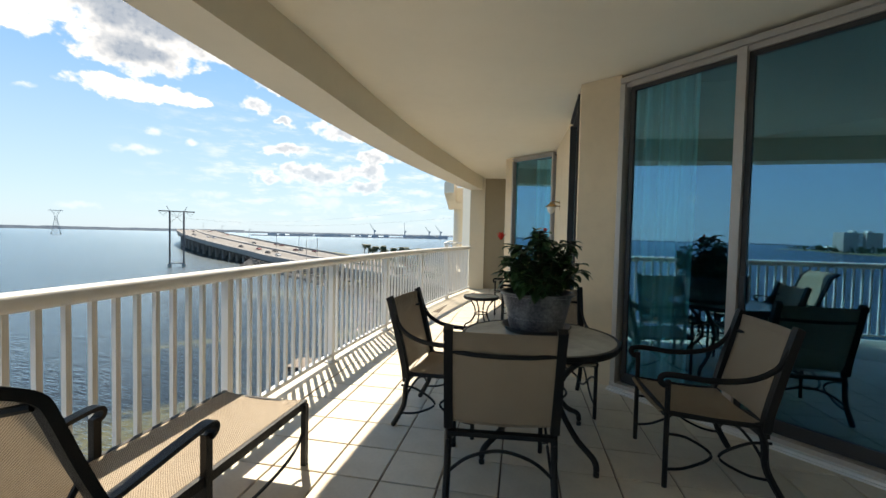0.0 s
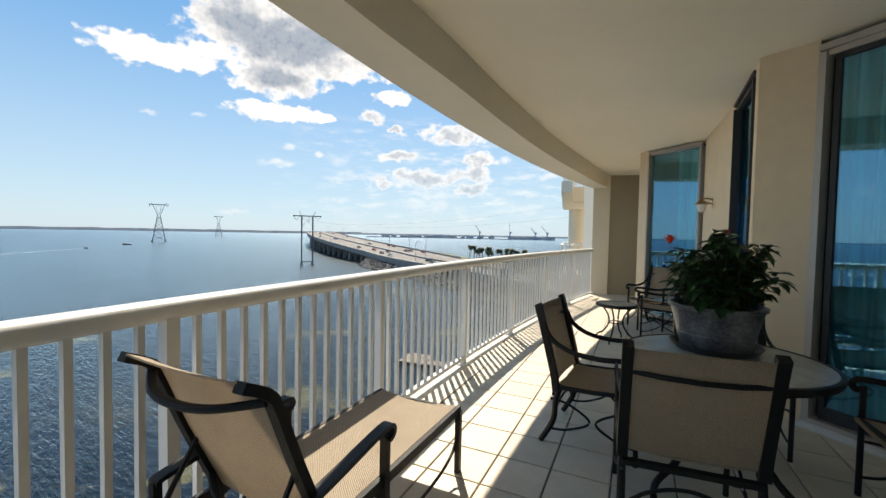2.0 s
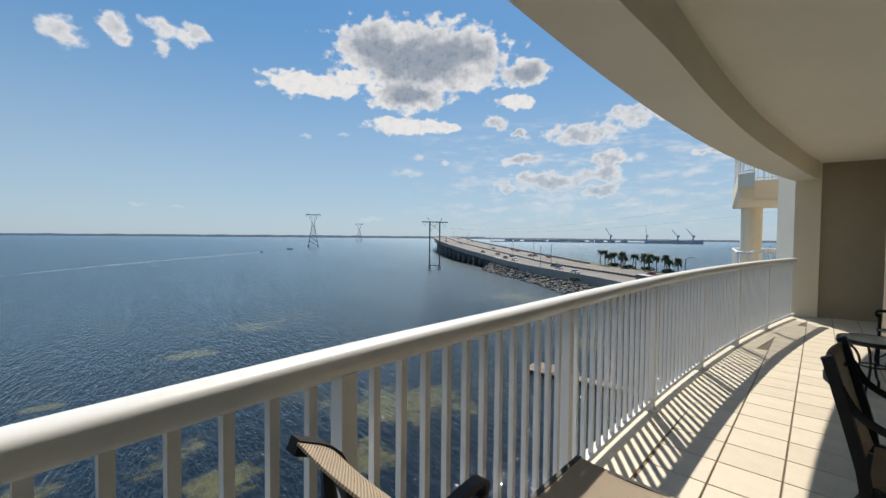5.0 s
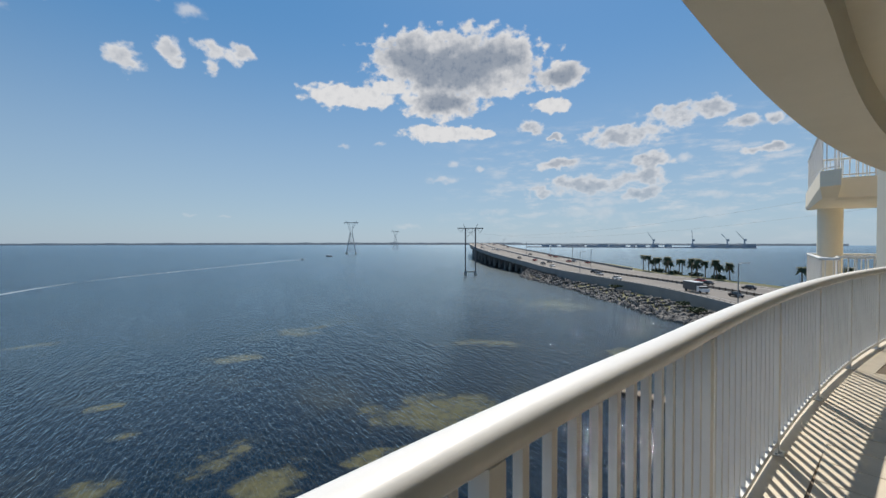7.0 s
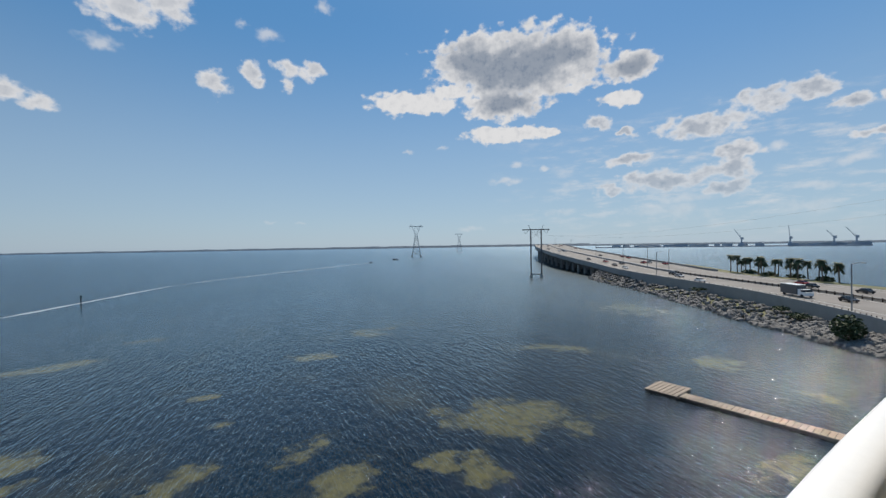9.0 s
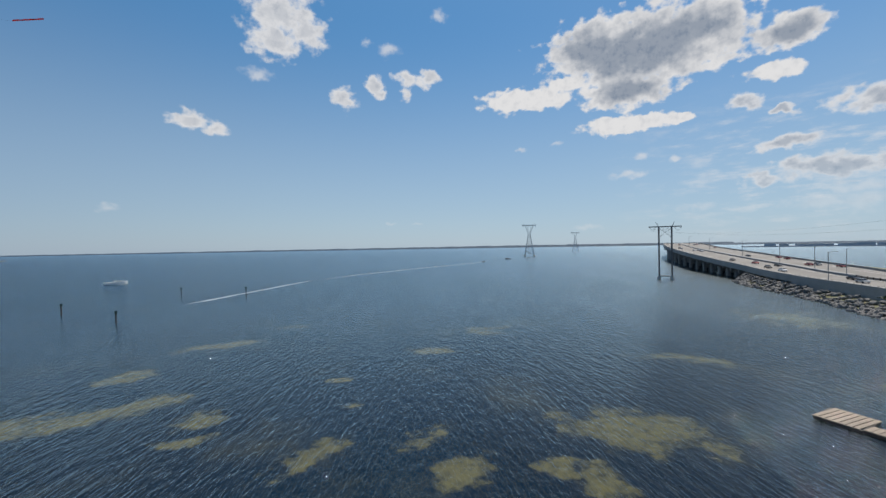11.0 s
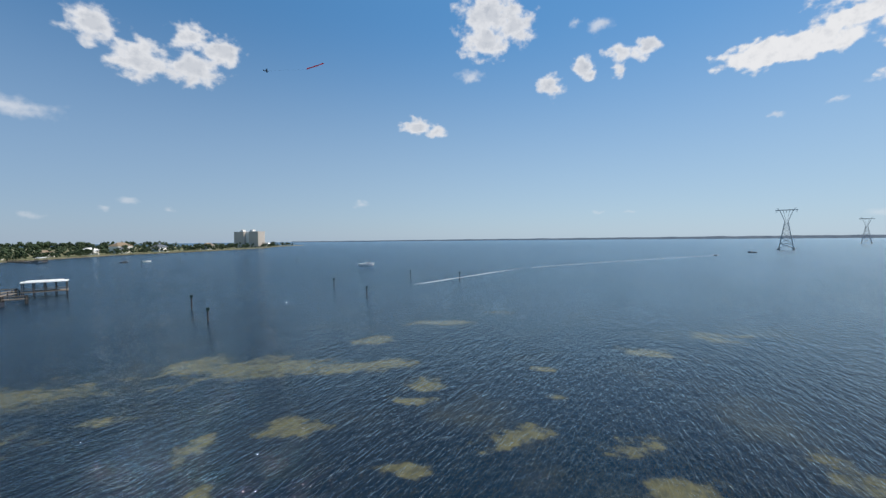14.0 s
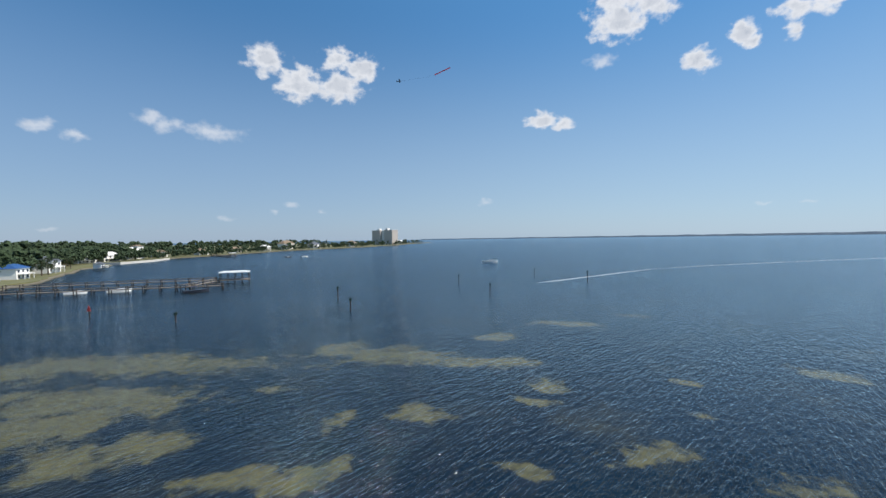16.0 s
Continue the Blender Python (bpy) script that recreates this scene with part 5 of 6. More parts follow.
def street_lamp():
    ob = thing("street_lamp", "tall galvanised street lamp beside the road", "street lamp", None, "road lamps")
    bm = bmesh.new()
    tube(bm, [(0, 0, -1), (0, 0, 5), (0, 0, 11)], 0.13)
    part("pole", bm, M_GALV, ob)
    bm = bmesh.new()
    tube(bm, [(0, 0, 10.8), (1.0, 0, 11.2), (2.2, 0, 11.2)], 0.06, 6)
    part("arm", bm, M_GALV, ob)
    bm = bmesh.new()
    bm_box(bm, (2.4, 0, 11.15), (0.8, 0.3, 0.16))
    part("lamp_head", bm, M_GALV, ob)
    return ob


lamps = [street_lamp()]
for f, off in ((17.6, 0.6), (22.8, 46), (34.5, 0.6), (44, 22), (50, 22), (56, 22), (62, 22), (68, 22), (39, 22)):
    p = road_point(f, off, -1)
    if len(lamps) == 1 and f == 17.6:
        lamps[0].matrix_basis = pose(*p, 0, 0, 40)
    else:
        lamps.append(copy_thing(lamps[0], pose(*p, 0, 0, 40)))
# ---- pylons ----
M_STEEL = material("weathered_steel", (0.16, 0.15, 0.15), 0.6, metal=0.5, vary=0.3, scale=0.5)
M_PALE = material("pale_steel", (0.4, 0.42, 0.42), 0.6, metal=0.3, vary=0.2, scale=0.5)
hframe = thing("power_pylon", "dark steel two-legged power pylon standing in the water", "pylon", pose(-139.3, 213, 0, 0, 0, 37))
for s in (-3.1, 3.1):
    bm = bmesh.new()
    tube(bm, [(s, 0, SEA + 1.6), (s, 0, -4), (s, 0, 10.8)], 0.42, 10)
    part("leg", bm, M_STEEL, hframe)
    bm = bmesh.new()
    revolve(bm, [(0, SEA - 2), (0.95, SEA - 2), (0.95, SEA + 1.7), (0, SEA + 1.7)], 14, (s, 0, 0))
    part("footing", bm, M_CONCRETE, hframe)
    bm = bmesh.new()
    tube(bm, [(s, 0, 10.3), (s + (0.9 if s > 0 else -0.9) * 1.6, 0, 13.2)], 0.14, 6)
    part("spike", bm, M_STEEL, hframe)
bm = bmesh.new()
bm_bar(bm, (-8, 0, 10.5), (8, 0, 10.5), 0.4, 0.55)
part("crossarm", bm, M_STEEL, hframe)
bm = bmesh.new()
bm_bar(bm, (-3.1, 0, SEA + 2.0), (3.1, 0, SEA + 2.0), 0.6, 0.6)
part("tie_beam", bm, M_CONCRETE, hframe)
bm = bmesh.new()
tube(bm, [(-3.1, 0, 4.5), (0, 0, 7.4), (3.1, 0, 4.5)], 0.11, 5)
tube(bm, [(-3.1, 0, 9.6), (0, 0, 7.4), (3.1, 0, 9.6)], 0.11, 5)
part("brace", bm, M_STEEL, hframe)
for c in (-6, 0, 6):
    bm = bmesh.new()
    tube(bm, [(c - 1.7, 0, 10.3), (c, 0, 8.0), (c + 1.7, 0, 10.3)], 0.1, 5)
    part("insulator", bm, M_STEEL, hframe)


def lattice(m, h, half, mat, label):
    """A four-legged lattice tower with a wide V head, from the water up."""
    ob = thing("power_pylon", label, "pylon", m)
    waist, neck = h * 0.68, half * 0.2
    head = h * 0.95

    def width(z):
        return half + (neck - half) * z / waist

    for sx in (-1, 1):
        for sy in (-1, 1):
            bm = bmesh.new()
            bm_bar(bm, (sx * half, sy * half, 0), (sx * neck, sy * neck, waist), h * 0.011)
            part("leg", bm, mat, ob)
            bm = bmesh.new()
            revolve(bm, [(0, -2), (h * 0.025, -2), (h * 0.025, h * 0.035), (0, h * 0.035)], 10, (sx * half, sy * half, 0))
            part("footing", bm, M_CONCRETE, ob)
    bm = bmesh.new()
    zs = [0.035 * h] + [waist * t for t in (0.22, 0.42, 0.58, 0.72, 0.84, 0.94)]
    t = h * 0.006
    for z0, z1 in zip(zs, zs[1:]):
        a, b = width(z0), width(z1)
        for s in (-1, 1):
            bm_bar(bm, (-a, s * a, z0), (b, s * b, z1), t)
            bm_bar(bm, (a, s * a, z0), (-b, s * b, z1), t)
            bm_bar(bm, (s * a, -a, z0), (s * b, b, z1), t)
            bm_bar(bm, (s * b, -b, z1), (-s * b, -b, z1), t)
    part("bracing", bm, mat, ob)
    bm = bmesh.new()
    for s in (-1, 1):
        bm_bar(bm, (s * neck, 0, waist), (s * half * 0.9, 0, head), h * 0.012)
        bm_bar(bm, (s * neck * 0.3, 0, waist), (s * half * 0.45, 0, head), h * 0.007)
        bm_bar(bm, (s * half * 0.9, 0, head), (s * half * 1.2, 0, h), h * 0.01)
    part("head_frame", bm, mat, ob)
    bm = bmesh.new()
    bm_bar(bm, (-half * 1.5, 0, head), (half * 1.5, 0, head), h * 0.012, h * 0.02)
    part("crossarm", bm, mat, ob)
    for c in (-1.35, 0, 1.35):
        bm = bmesh.new()
        tube(bm, [(c * half, 0, head), (c * half, 0, head - h * 0.06)], h * 0.005, 5)
        part("insulator", bm, mat, ob)
    return ob


lattice(pose(-585, 498, SEA, 0, 0, 48), 60, 8.5, M_PALE, "pale lattice power pylon standing in the bay")
lattice(pose(-1000, 1052, SEA, 0, 0, 44), 64, 9, M_PALE, "pale lattice power pylon far out in the bay")
for k, (a, b) in enumerate((((-143, 209, 8), (95, 60, 26)), ((-139, 213, 8), (99, 64, 22)))):
    bm = bmesh.new()
    a, b = Vector(a), Vector(b)
    tube(bm, [a.lerp(b, t) + Vector((0, 0, -10 * 4 * t * (1 - t))) for t in np.linspace(0, 1, 24)], 0.014, 4)
    solid("power_line", bm, M_STEEL, "thin sagging power line over the causeway", "cable")

# ---- channel markers ----
M_SIGN_G = material("green_board", (0.012, 0.04, 0.025), 0.6)
M_SIGN_R = material("red_board", (0.6, 0.04, 0.03), 0.6)


def marker(x, y, h, red=False):
    ob = thing("channel_marker", "red channel marker board on a pile" if red else "dark channel marker board on a wooden pile", "channel marker", pose(x, y, SEA, 0, 0, 100), "channel markers")
    bm = bmesh.new()
    tube(bm, [(0, 0, -2), (0, 0, h)], 0.17, 8)
    part("pile", bm, M_PILE, ob)
    bm = bmesh.new()
    if red:
        v = [bm.verts.new(p) for p in ((-0.6, -0.22, h - 1.2), (0.6, -0.22, h - 1.2), (0, -0.22, h + 0.3))]
        w = [bm.verts.new(p.co + Vector((0, 0.05, 0))) for p in v]
        bm.faces.new(v)
        bm.faces.new(w[::-1])
        for k in range(3):
            bm.faces.new((v[k], v[(k + 1) % 3], w[(k + 1) % 3], w[k]))
    else:
        bm_box(bm, (0, -0.2, h - 0.3), (0.6, 0.05, 0.7))
        bm_box(bm, (0, 0.2, h - 0.3), (0.6, 0.05, 0.7))
    part("board", bm, M_SIGN_R if red else M_SIGN_G, ob)


for x, y, h in ((-173, -45, 3.8), (-215, -16, 3.6), (-144, -26, 3.6), (-192, 8.7, 4.4), (-121, -73, 4.2), (-103, -58, 3.4), (-78, -92, 2.6), (-354, -124, 4.2), (-380, -180, 4), (-395, -250, 4), (-330, -240, 4)):
    marker(x, y, h)
marker(-78, -122, 3.0, True)

# ---- boats ----
M_HULL = material("white_gelcoat", (0.82, 0.82, 0.8), 0.3, vary=0.08)
M_NAVY = material("dark_hull", (0.03, 0.035, 0.05), 0.35)
M_CANVAS = material("dark_canvas", (0.03, 0.04, 0.07), 0.8)


def boat(m, ln, hull_mat, label, cabin=True, canopy=False):
    ob = thing("boat", label, "boat", m)
    bm = bmesh.new()
    w, h = ln * 0.15, ln * 0.11
    rows = []
    for t, wide, up in ((-0.5, 0.9, 0), (-0.2, 1.0, 0), (0.15, 0.95, 0.03), (0.38, 0.55, 0.09), (0.5, 0.03, 0.16)):
        y, ww, z = t * ln, w * wide, h + up * h * 3
        rows.append([bm.verts.new(p) for p in ((-ww, y, z), (-ww * 0.75, y, -0.2), (0, y, -0.4), (ww * 0.75, y, -0.2), (ww, y, z))])
    for r0, r1 in zip(rows, rows[1:]):
        for k in range(4):
            bm.faces.new((r0[k], r0[k + 1], r1[k + 1], r1[k]))
        bm.faces.new((r0[4], r0[0], r1[0], r1[4]))
    bm.faces.new(rows[0])
    part("hull", bm, hull_mat, ob)
    if cabin:
        bm = bmesh.new()
        bm_box(bm, (0, ln * 0.1, h * 1.3), (w * 1.2, ln * 0.34, h * 0.7))
        part("cabin", bm, M_HULL, ob)
        bm = bmesh.new()
        bm_box(bm, (0, ln * 0.1, h * 1.42), (w * 1.23, ln * 0.3, h * 0.26))
        part("windows", bm, M_CARGLASS, ob)
    if canopy:
        bm = bmesh.new()
        bm_box(bm, (0, -ln * 0.08, h * 2.4), (w * 1.5, ln * 0.3, 0.12))
        part("canopy", bm, M_CANVAS, ob)
        for sx in (-0.6, 0.6):
            for sy in (-0.2, 0.05):
                bm = bmesh.new()
                tube(bm, [(sx * w, sy * ln, h), (sx * w, sy * ln, h * 2.4)], 0.04, 5)
                part("canopy_post", bm, M_GALV, ob)
    return ob


boat(pose(-320, -58, SEA, 0, 0, 18), 12, M_HULL, "white cabin cruiser anchored on the bay", True)
boat(pose(-489, 375, SEA, 0, 0, 130), 9, M_NAVY, "small dark motor boat on the bay", True)
boat(pose(-426, 288, SEA, 0, 0, 25), 6, M_NAVY, "small speed boat trailing a long wake", False, True)
boat(pose(-406, -290, SEA, 0, 0, 60), 7, M_HULL, "small white motor boat near the far shore", True)
boat(pose(-393, -303, SEA, 0, 0, 60), 7, M_NAVY, "small dark motor boat near the far shore", True)
boat(pose(-313, -54, SEA, 0, 0, 20), 3, M_HULL, "small white dinghy behind the cruiser", False)
boat(pose(-126, -139, SEA, 0, 0, 60), 9, M_NAVY, "dark pontoon boat moored at the pier", False, True)
boat(pose(-112, -184, SEA, 0, 0, 60), 7, M_HULL, "white motor boat moored at the pier", True)
boat(pose(-120, -172, SEA, 0, 0, 60), 8, M_HULL, "white motor boat moored at the pier", True)
M_FOAM = material("foam", (0.36, 0.41, 0.44), 0.6, vary=0.25, scale=0.12, tint=(0.06, 0.09, 0.12))
bm = bmesh.new()
prev = None
for k, p in enumerate(spline([(-428, 292, 0), (-395, 235, 0), (-342, 151, 0), (-276, 60, 0), (-216, 13, 0), (-186, -8, 0)], 8)):
    w = 1.7 + 0.07 * k + 0.3 * math.sin(k * 2.3)
    row = [bm.verts.new((p.x - w, p.y + w, SEA + 0.012)), bm.verts.new((p.x + w, p.y - w, SEA + 0.012))]
    if prev:
        bm.faces.new((*prev, *row[::-1]))
    prev = row
solid("wake", bm, M_FOAM, "pale foam wake trailing behind a boat", "wake", "stuff")

# ---- the wooded shore ----
M_SANDY = material("shore_sand", (0.18, 0.16, 0.115), 0.95, vary=0.4, scale=0.05)
COAST = [(60, -190), (-60, -205), (-113, -232), (-132, -247), (-168, -289), (-206, -336), (-236, -362), (-254, -374), (-249, -388), (-232, -402), (-240, -412), (-262, -398), (-268, -386), (-306, -397), (-368, -440), (-453, -452), (-607, -482), (-734, -474), (-860, -458), (-1110, -470), (-1330, -520), (-1545, -516)]
rng = random.Random(31)
rough = []
for (x0, y0), (x1, y1) in zip(COAST, COAST[1:]):
    n_cut = max(2, int(math.hypot(x1 - x0, y1 - y0) / 9)) if x0 > -700 else 3
    for k in range(n_cut):
        t = k / n_cut
        s = 0.0 if k == 0 else 2.2
        rough.append((x0 + (x1 - x0) * t + rng.uniform(-s, s), y0 + (y1 - y0) * t + rng.uniform(-s, s)))
COAST_LINE = rough + [COAST[-1]]
bm = bmesh.new()
prism(bm, COAST_LINE + [(-1560, -560), (-1500, -760), (-1700, -3600), (900, -3600), (900, -300)], SEA - 2, SEA + 0.7)
solid("ground", bm, M_SANDY, "pale sandy shore across the bay", "ground", "structure")
bm = bmesh.new()
prism(bm, [(x + rng.uniform(-1.5, 0), y - rng.uniform(2, 6)) for x, y in COAST_LINE] + [(-1530, -580), (-1480, -760), (-1690, -3590), (890, -3590), (890, -310)], SEA - 1.5, SEA + 1.3)
solid("lawn", bm, M_LAND, "green lawns and scrub along the far shore", "lawn", "structure")


M_SEAWALL = material("seawall_concrete", (0.55, 0.53, 0.49), 0.85, vary=0.4, scale=0.15)
bm = bmesh.new()
for a, b in (((-262, -396.5), (-268, -384.5)), ((-268, -384.5), (-306, -395.5)), ((-306, -395.5), (-345, -421))):
    bm_bar(bm, (*a, SEA + 0.9), (*b, SEA + 0.9), 0.6, 2.2)
solid("seawall", bm, M_SEAWALL, "pale concrete seawall along the far shore", "seawall", "structure")


def coast_at(t):
    f = t * (len(COAST) - 1)
    i = min(int(f), len(COAST) - 2)
    a, b = Vector(COAST[i]), Vector(COAST[i + 1])
    return a.lerp(b, f - i)


blob = bmesh.new()
bmesh.ops.create_icosphere(blob, subdivisions=2, radius=1.0)
blob_v = [v.co.copy() for v in blob.verts]
blob_f = [[v.index for v in f.verts] for f in blob.faces]
blob.free()


def woods(name, trees, label, seed):
    """Crowns of many lumpy clumps with uneven outlines."""
    rng = random.Random(seed)
    verts, faces = [], []
    for x, y, z, h in trees:
        for k in range(5):
            r = h * rng.uniform(0.11, 0.22)
            c = Vector((x + rng.uniform(-1, 1) * h * 0.26, y + rng.uniform(-1, 1) * h * 0.26, z + h * rng.uniform(0.32, 0.88)))
            off = Vector((rng.random(), rng.random(), rng.random())) * 50
            at = len(verts)
            for v in blob_v:
                q = 0.72 + 0.75 * noise.noise(v * 2.1 + off) + 0.3 * noise.noise(v * 5 + off)
                verts.append(c + Vector((v.x * r, v.y * r, v.z * r * 0.9)) * q)
            faces += [[at + i for i in f] for f in blob_f]
    me = bpy.data.meshes.new(name)
    me.from_pydata(verts, [], faces)
    me.materials.append(M_FAR)
    tagged(new(name, me), label, "trees", kind="stuff")


rng = random.Random(8)
trees = []
for k in range(1500):
    t = rng.uniform(0.09, 0.87)
    c = coast_at(t)
    far = rng.choice((rng.uniform(14, 60), rng.uniform(14, 60), rng.uniform(50, 240), rng.uniform(160, 420)))
    if t < 0.58:
        far += 34
    trees.append((c.x - far * 0.35 + rng.uniform(-15, 15), c.y - far, SEA + 1, (rng.uniform(6, 12) if far < 45 else rng.uniform(11, 16)) + (6 if far > 140 else 0)))
for k in range(70):
    t = rng.uniform(0.86, 0.985)
    c = coast_at(t)
    trees.append((c.x + rng.uniform(-15, 15), c.y - rng.uniform(12, 60), SEA + 1, rng.uniform(9, 16)))
for k in range(220):
    c = coast_at(rng.uniform(0.66, 0.985))
    trees.append((c.x + rng.uniform(-12, 12), c.y - rng.uniform(0, 22), SEA + 0.5, rng.uniform(5, 12)))
woods("woods", trees, "dense dark green coastal woods", 4)

# far side of the bay
bm = bmesh.new()
for a0, a1, d, top in ((26, 110, 4300, 4.0), (-8, 27, 3900, -3.5)):
    steps = 160
    prev = None
    for k in range(steps + 1):
        a = radians(a0 + (a1 - a0) * k / steps)
        z = top + (4.0 * noise.noise((k * 0.31, a0, 0)) + 2.0 * noise.noise((k * 1.7, a0, 3))) * (1 if a1 > 50 else 0.8) - (22 * max(0, (k / steps - 0.3)) if a1 > 50 else 0)
        x, y = -math.sin(a), math.cos(a)
        row = [bm.verts.new((x * d, y * d, SEA - 1)), bm.verts.new((x * d, y * d, SEA + 2)), bm.verts.new((x * (d + 60), y * (d + 60), max(z, SEA + 4))), bm.verts.new((x * (d + 200), y * (d + 200), SEA - 1))]
        if prev:
            for j in range(3):
                bm.faces.new((prev[j], prev[j + 1], row[j + 1], row[j]))
        prev = row
# the bluish base colour carries the distance haze over the trees
M_HAZY = material("haze_tinted_woods", (0.05, 0.085, 0.125), 0.95, vary=0.6, scale=0.02, tint=(0.035, 0.06, 0.09))
solid("backdrop", bm, M_HAZY, "dark wooded shore on the horizon, tinted blue for haze", "far shore", "structure")

# ---- port with cranes ----
# pale blue-grey paints the distance haze onto quay, sheds and cranes
M_PORT = material("port_haze_tint", (0.34, 0.4, 0.46), 0.8, vary=0.5, scale=0.02)


def polar(a, d, z=0.0):
    return Vector((-math.sin(radians(a)) * d, math.cos(radians(a)) * d, z))


bm = bmesh.new()
prev = None
for k in range(25):
    a = -0.7 + 26 * k / 24
    row = [bm.verts.new(polar(a, 1900, SEA - 1)), bm.verts.new(polar(a, 1900, SEA + 4)), bm.verts.new(polar(a, 2050, SEA + 4)), bm.verts.new(polar(a, 2050, SEA - 1))]
    if prev:
        for j in range(3):
            bm.faces.new((prev[j], prev[j + 1], row[j + 1], row[j]))
    prev = row
solid("quay", bm, M_PORT, "long port quay across the water, tinted pale for haze", "quay", "structure")
rng = random.Random(14)
for k in range(26):
    a = rng.uniform(-0.4, 23)
    p = polar(a, 1950)
    shed = thing("port_shed", "port shed on the far quay, walls tinted pale for haze", "shed", pose(p.x, p.y, SEA + 4, 0, 0, a), "port sheds")
    w, h = rng.uniform(15, 60), rng.uniform(4, 11)
    bm = bmesh.new()
    bm_box(bm, (0, 0, h / 2), (w, 20, h))
    part("wall", bm, M_PORT, shed)
    bm = bmesh.new()
    bm_box(bm, (0, 0, h + 0.4), (w + 2, 22, 0.8))
    part("roof", bm, M_PALE, shed)


def crane(a, tip, lean):
    p = polar(a, 1930)
    ob = thing("harbour_crane", "harbour crane with a raised jib, tinted pale for haze", "crane", pose(p.x, p.y, SEA + 4, 0, 0, a), "harbour cranes")
    bm = bmesh.new()
    bm_box(bm, (0, 0, 5), (14, 12, 10))
    part("base", bm, M_PORT, ob)
    bm = bmesh.new()
    bm_box(bm, (0, 0, 19), (5, 5, 20))
    bm_box(bm, (2, 0, 27), (9, 7, 8))
    part("tower", bm, M_PORT, ob)
    bm = bmesh.new()
    bm_bar(bm, (0, 0, 24), (lean, 0, tip), 1.6)
    part("jib", bm, M_PORT, ob)
    bm = bmesh.new()
    tube(bm, [(0, 0, 32), (lean, 0, tip)], 0.35, 4)
    part("stay", bm, M_PORT, ob)


crane(9.6, 62, -22)
crane(5.4, 70, -4)
crane(2.0, 52, -20)
crane(0.4, 60, -26)

# ---- hotel ----
M_BLOCK = material("beige_block", (0.5, 0.45, 0.4), 0.8, vary=0.2, scale=0.05)
M_WINDOW = material("dark_window", (0.05, 0.06, 0.08), 0.15)
M_WHITE = material("white_wall", (0.78, 0.77, 0.74), 0.7, vary=0.15, scale=0.2)
hotel = thing("hotel", "beige balconied apartment tower on the wooded point", "apartment building", pose(-1150, -535, SEA + 1, 0, 0, 66) @ Matrix.Diagonal((1.25, 1.15, 1.08, 1)))
for x, w, tone in ((-23, 30, M_BLOCK), (22, 28, M_BLOCK)):
    bm = bmesh.new()
    bm_box(bm, (x, 0, 20.5), (w, 20, 41))
    part("wall", bm, tone, hotel)
bm = bmesh.new()
bm_box(bm, (0, 4, 20), (20, 14, 40))
part("wall", bm, M_WHITE, hotel)
for x in (-20, 10):
    bm = bmesh.new()
    bm_box(bm, (x, 0, 43.5), (8, 8, 5))
    part("roof_house", bm, M_WHITE, hotel)
bm = bmesh.new()
bm_box(bm, (0, 0, 1.2), (1.7, 0.5, 2.0))
pane = mesh_of("window", bm, M_WINDOW)
bm = bmesh.new()
bm_box(bm, (0, 0, 0), (6.2, 1.6, 0.9))
balc = mesh_of("balcony", bm, M_WHITE)
for lv in range(12):
    for c in (-34, -27, -19, -12, 12, 18, 25, 32):
        ob = new("balcony", balc)
        ob.parent = hotel
        ob.location = (c, 10.6, 2.4 + lv * 3.2)
        ob = new("window", pane)
        ob.parent = hotel
        ob.location = (c, 10.1, 3 + lv * 3.2)

# ---- houses ----
ROOFS = {"blue": material("blue_metal_roof", (0.03, 0.09, 0.24), 0.4, vary=0.2), "slate": material("slate_roof", (0.09, 0.1, 0.12), 0.8, vary=0.3, scale=0.5), "white": material("white_roof", (0.8, 0.8, 0.78), 0.6, vary=0.1), "brown": material("brown_roof", (0.2, 0.15, 0.1), 0.85, vary=0.3)}


def house(x, y, w, d, h, rz, roof, label, storeys=2):
    ob = thing("house", label, "house", pose(x, y, SEA + 1.2, 0, 0, rz), "shore houses")
    bm = bmesh.new()
    bm_box(bm, (0, 0, h / 2), (w, d, h))
    part("wall", bm, M_WHITE, ob)
    bm = bmesh.new()
    o, r = 0.8, h + w * 0.2
    base = [bm.verts.new(p) for p in ((-w / 2 - o, -d / 2 - o, h), (w / 2 + o, -d / 2 - o, h), (w / 2 + o, d / 2 + o, h), (-w / 2 - o, d / 2 + o, h))]
    ridge = [bm.verts.new((-w * 0.25, 0, r)), bm.verts.new((w * 0.25, 0, r))]
    for f in ((base[0], base[1], ridge[1], ridge[0]), (base[2], base[3], ridge[0], ridge[1]), (base[1], base[2], ridge[1]), (base[3], base[0], ridge[0]), base[::-1]):
        bm.faces.new(f)
    part("roof", bm, ROOFS[roof], ob)
    for lv in range(storeys):
        for k in range(max(2, int(w / 4))):
            for s in (-1, 1):
                bm = bmesh.new()
                bm_box(bm, (-w / 2 + (k + 0.5) * w / max(2, int(w / 4)), s * (d / 2 + 0.03), (lv + 0.5) * h / storeys), (1.7, 0.12, 1.5))
                part("window", bm, M_WINDOW, ob)
    bm = bmesh.new()
    bm_box(bm, (0, d / 2 + 1.4, h / storeys), (w * 0.8, 2.6, 0.3))
    part("porch", bm, M_WHITE, ob)
    for k in (-0.36, 0.0, 0.36):
        bm = bmesh.new()
        bm_box(bm, (w * k, d / 2 + 2.5, h / storeys / 2), (0.3, 0.3, h / storeys))
        part("porch_post", bm, M_WHITE, ob)


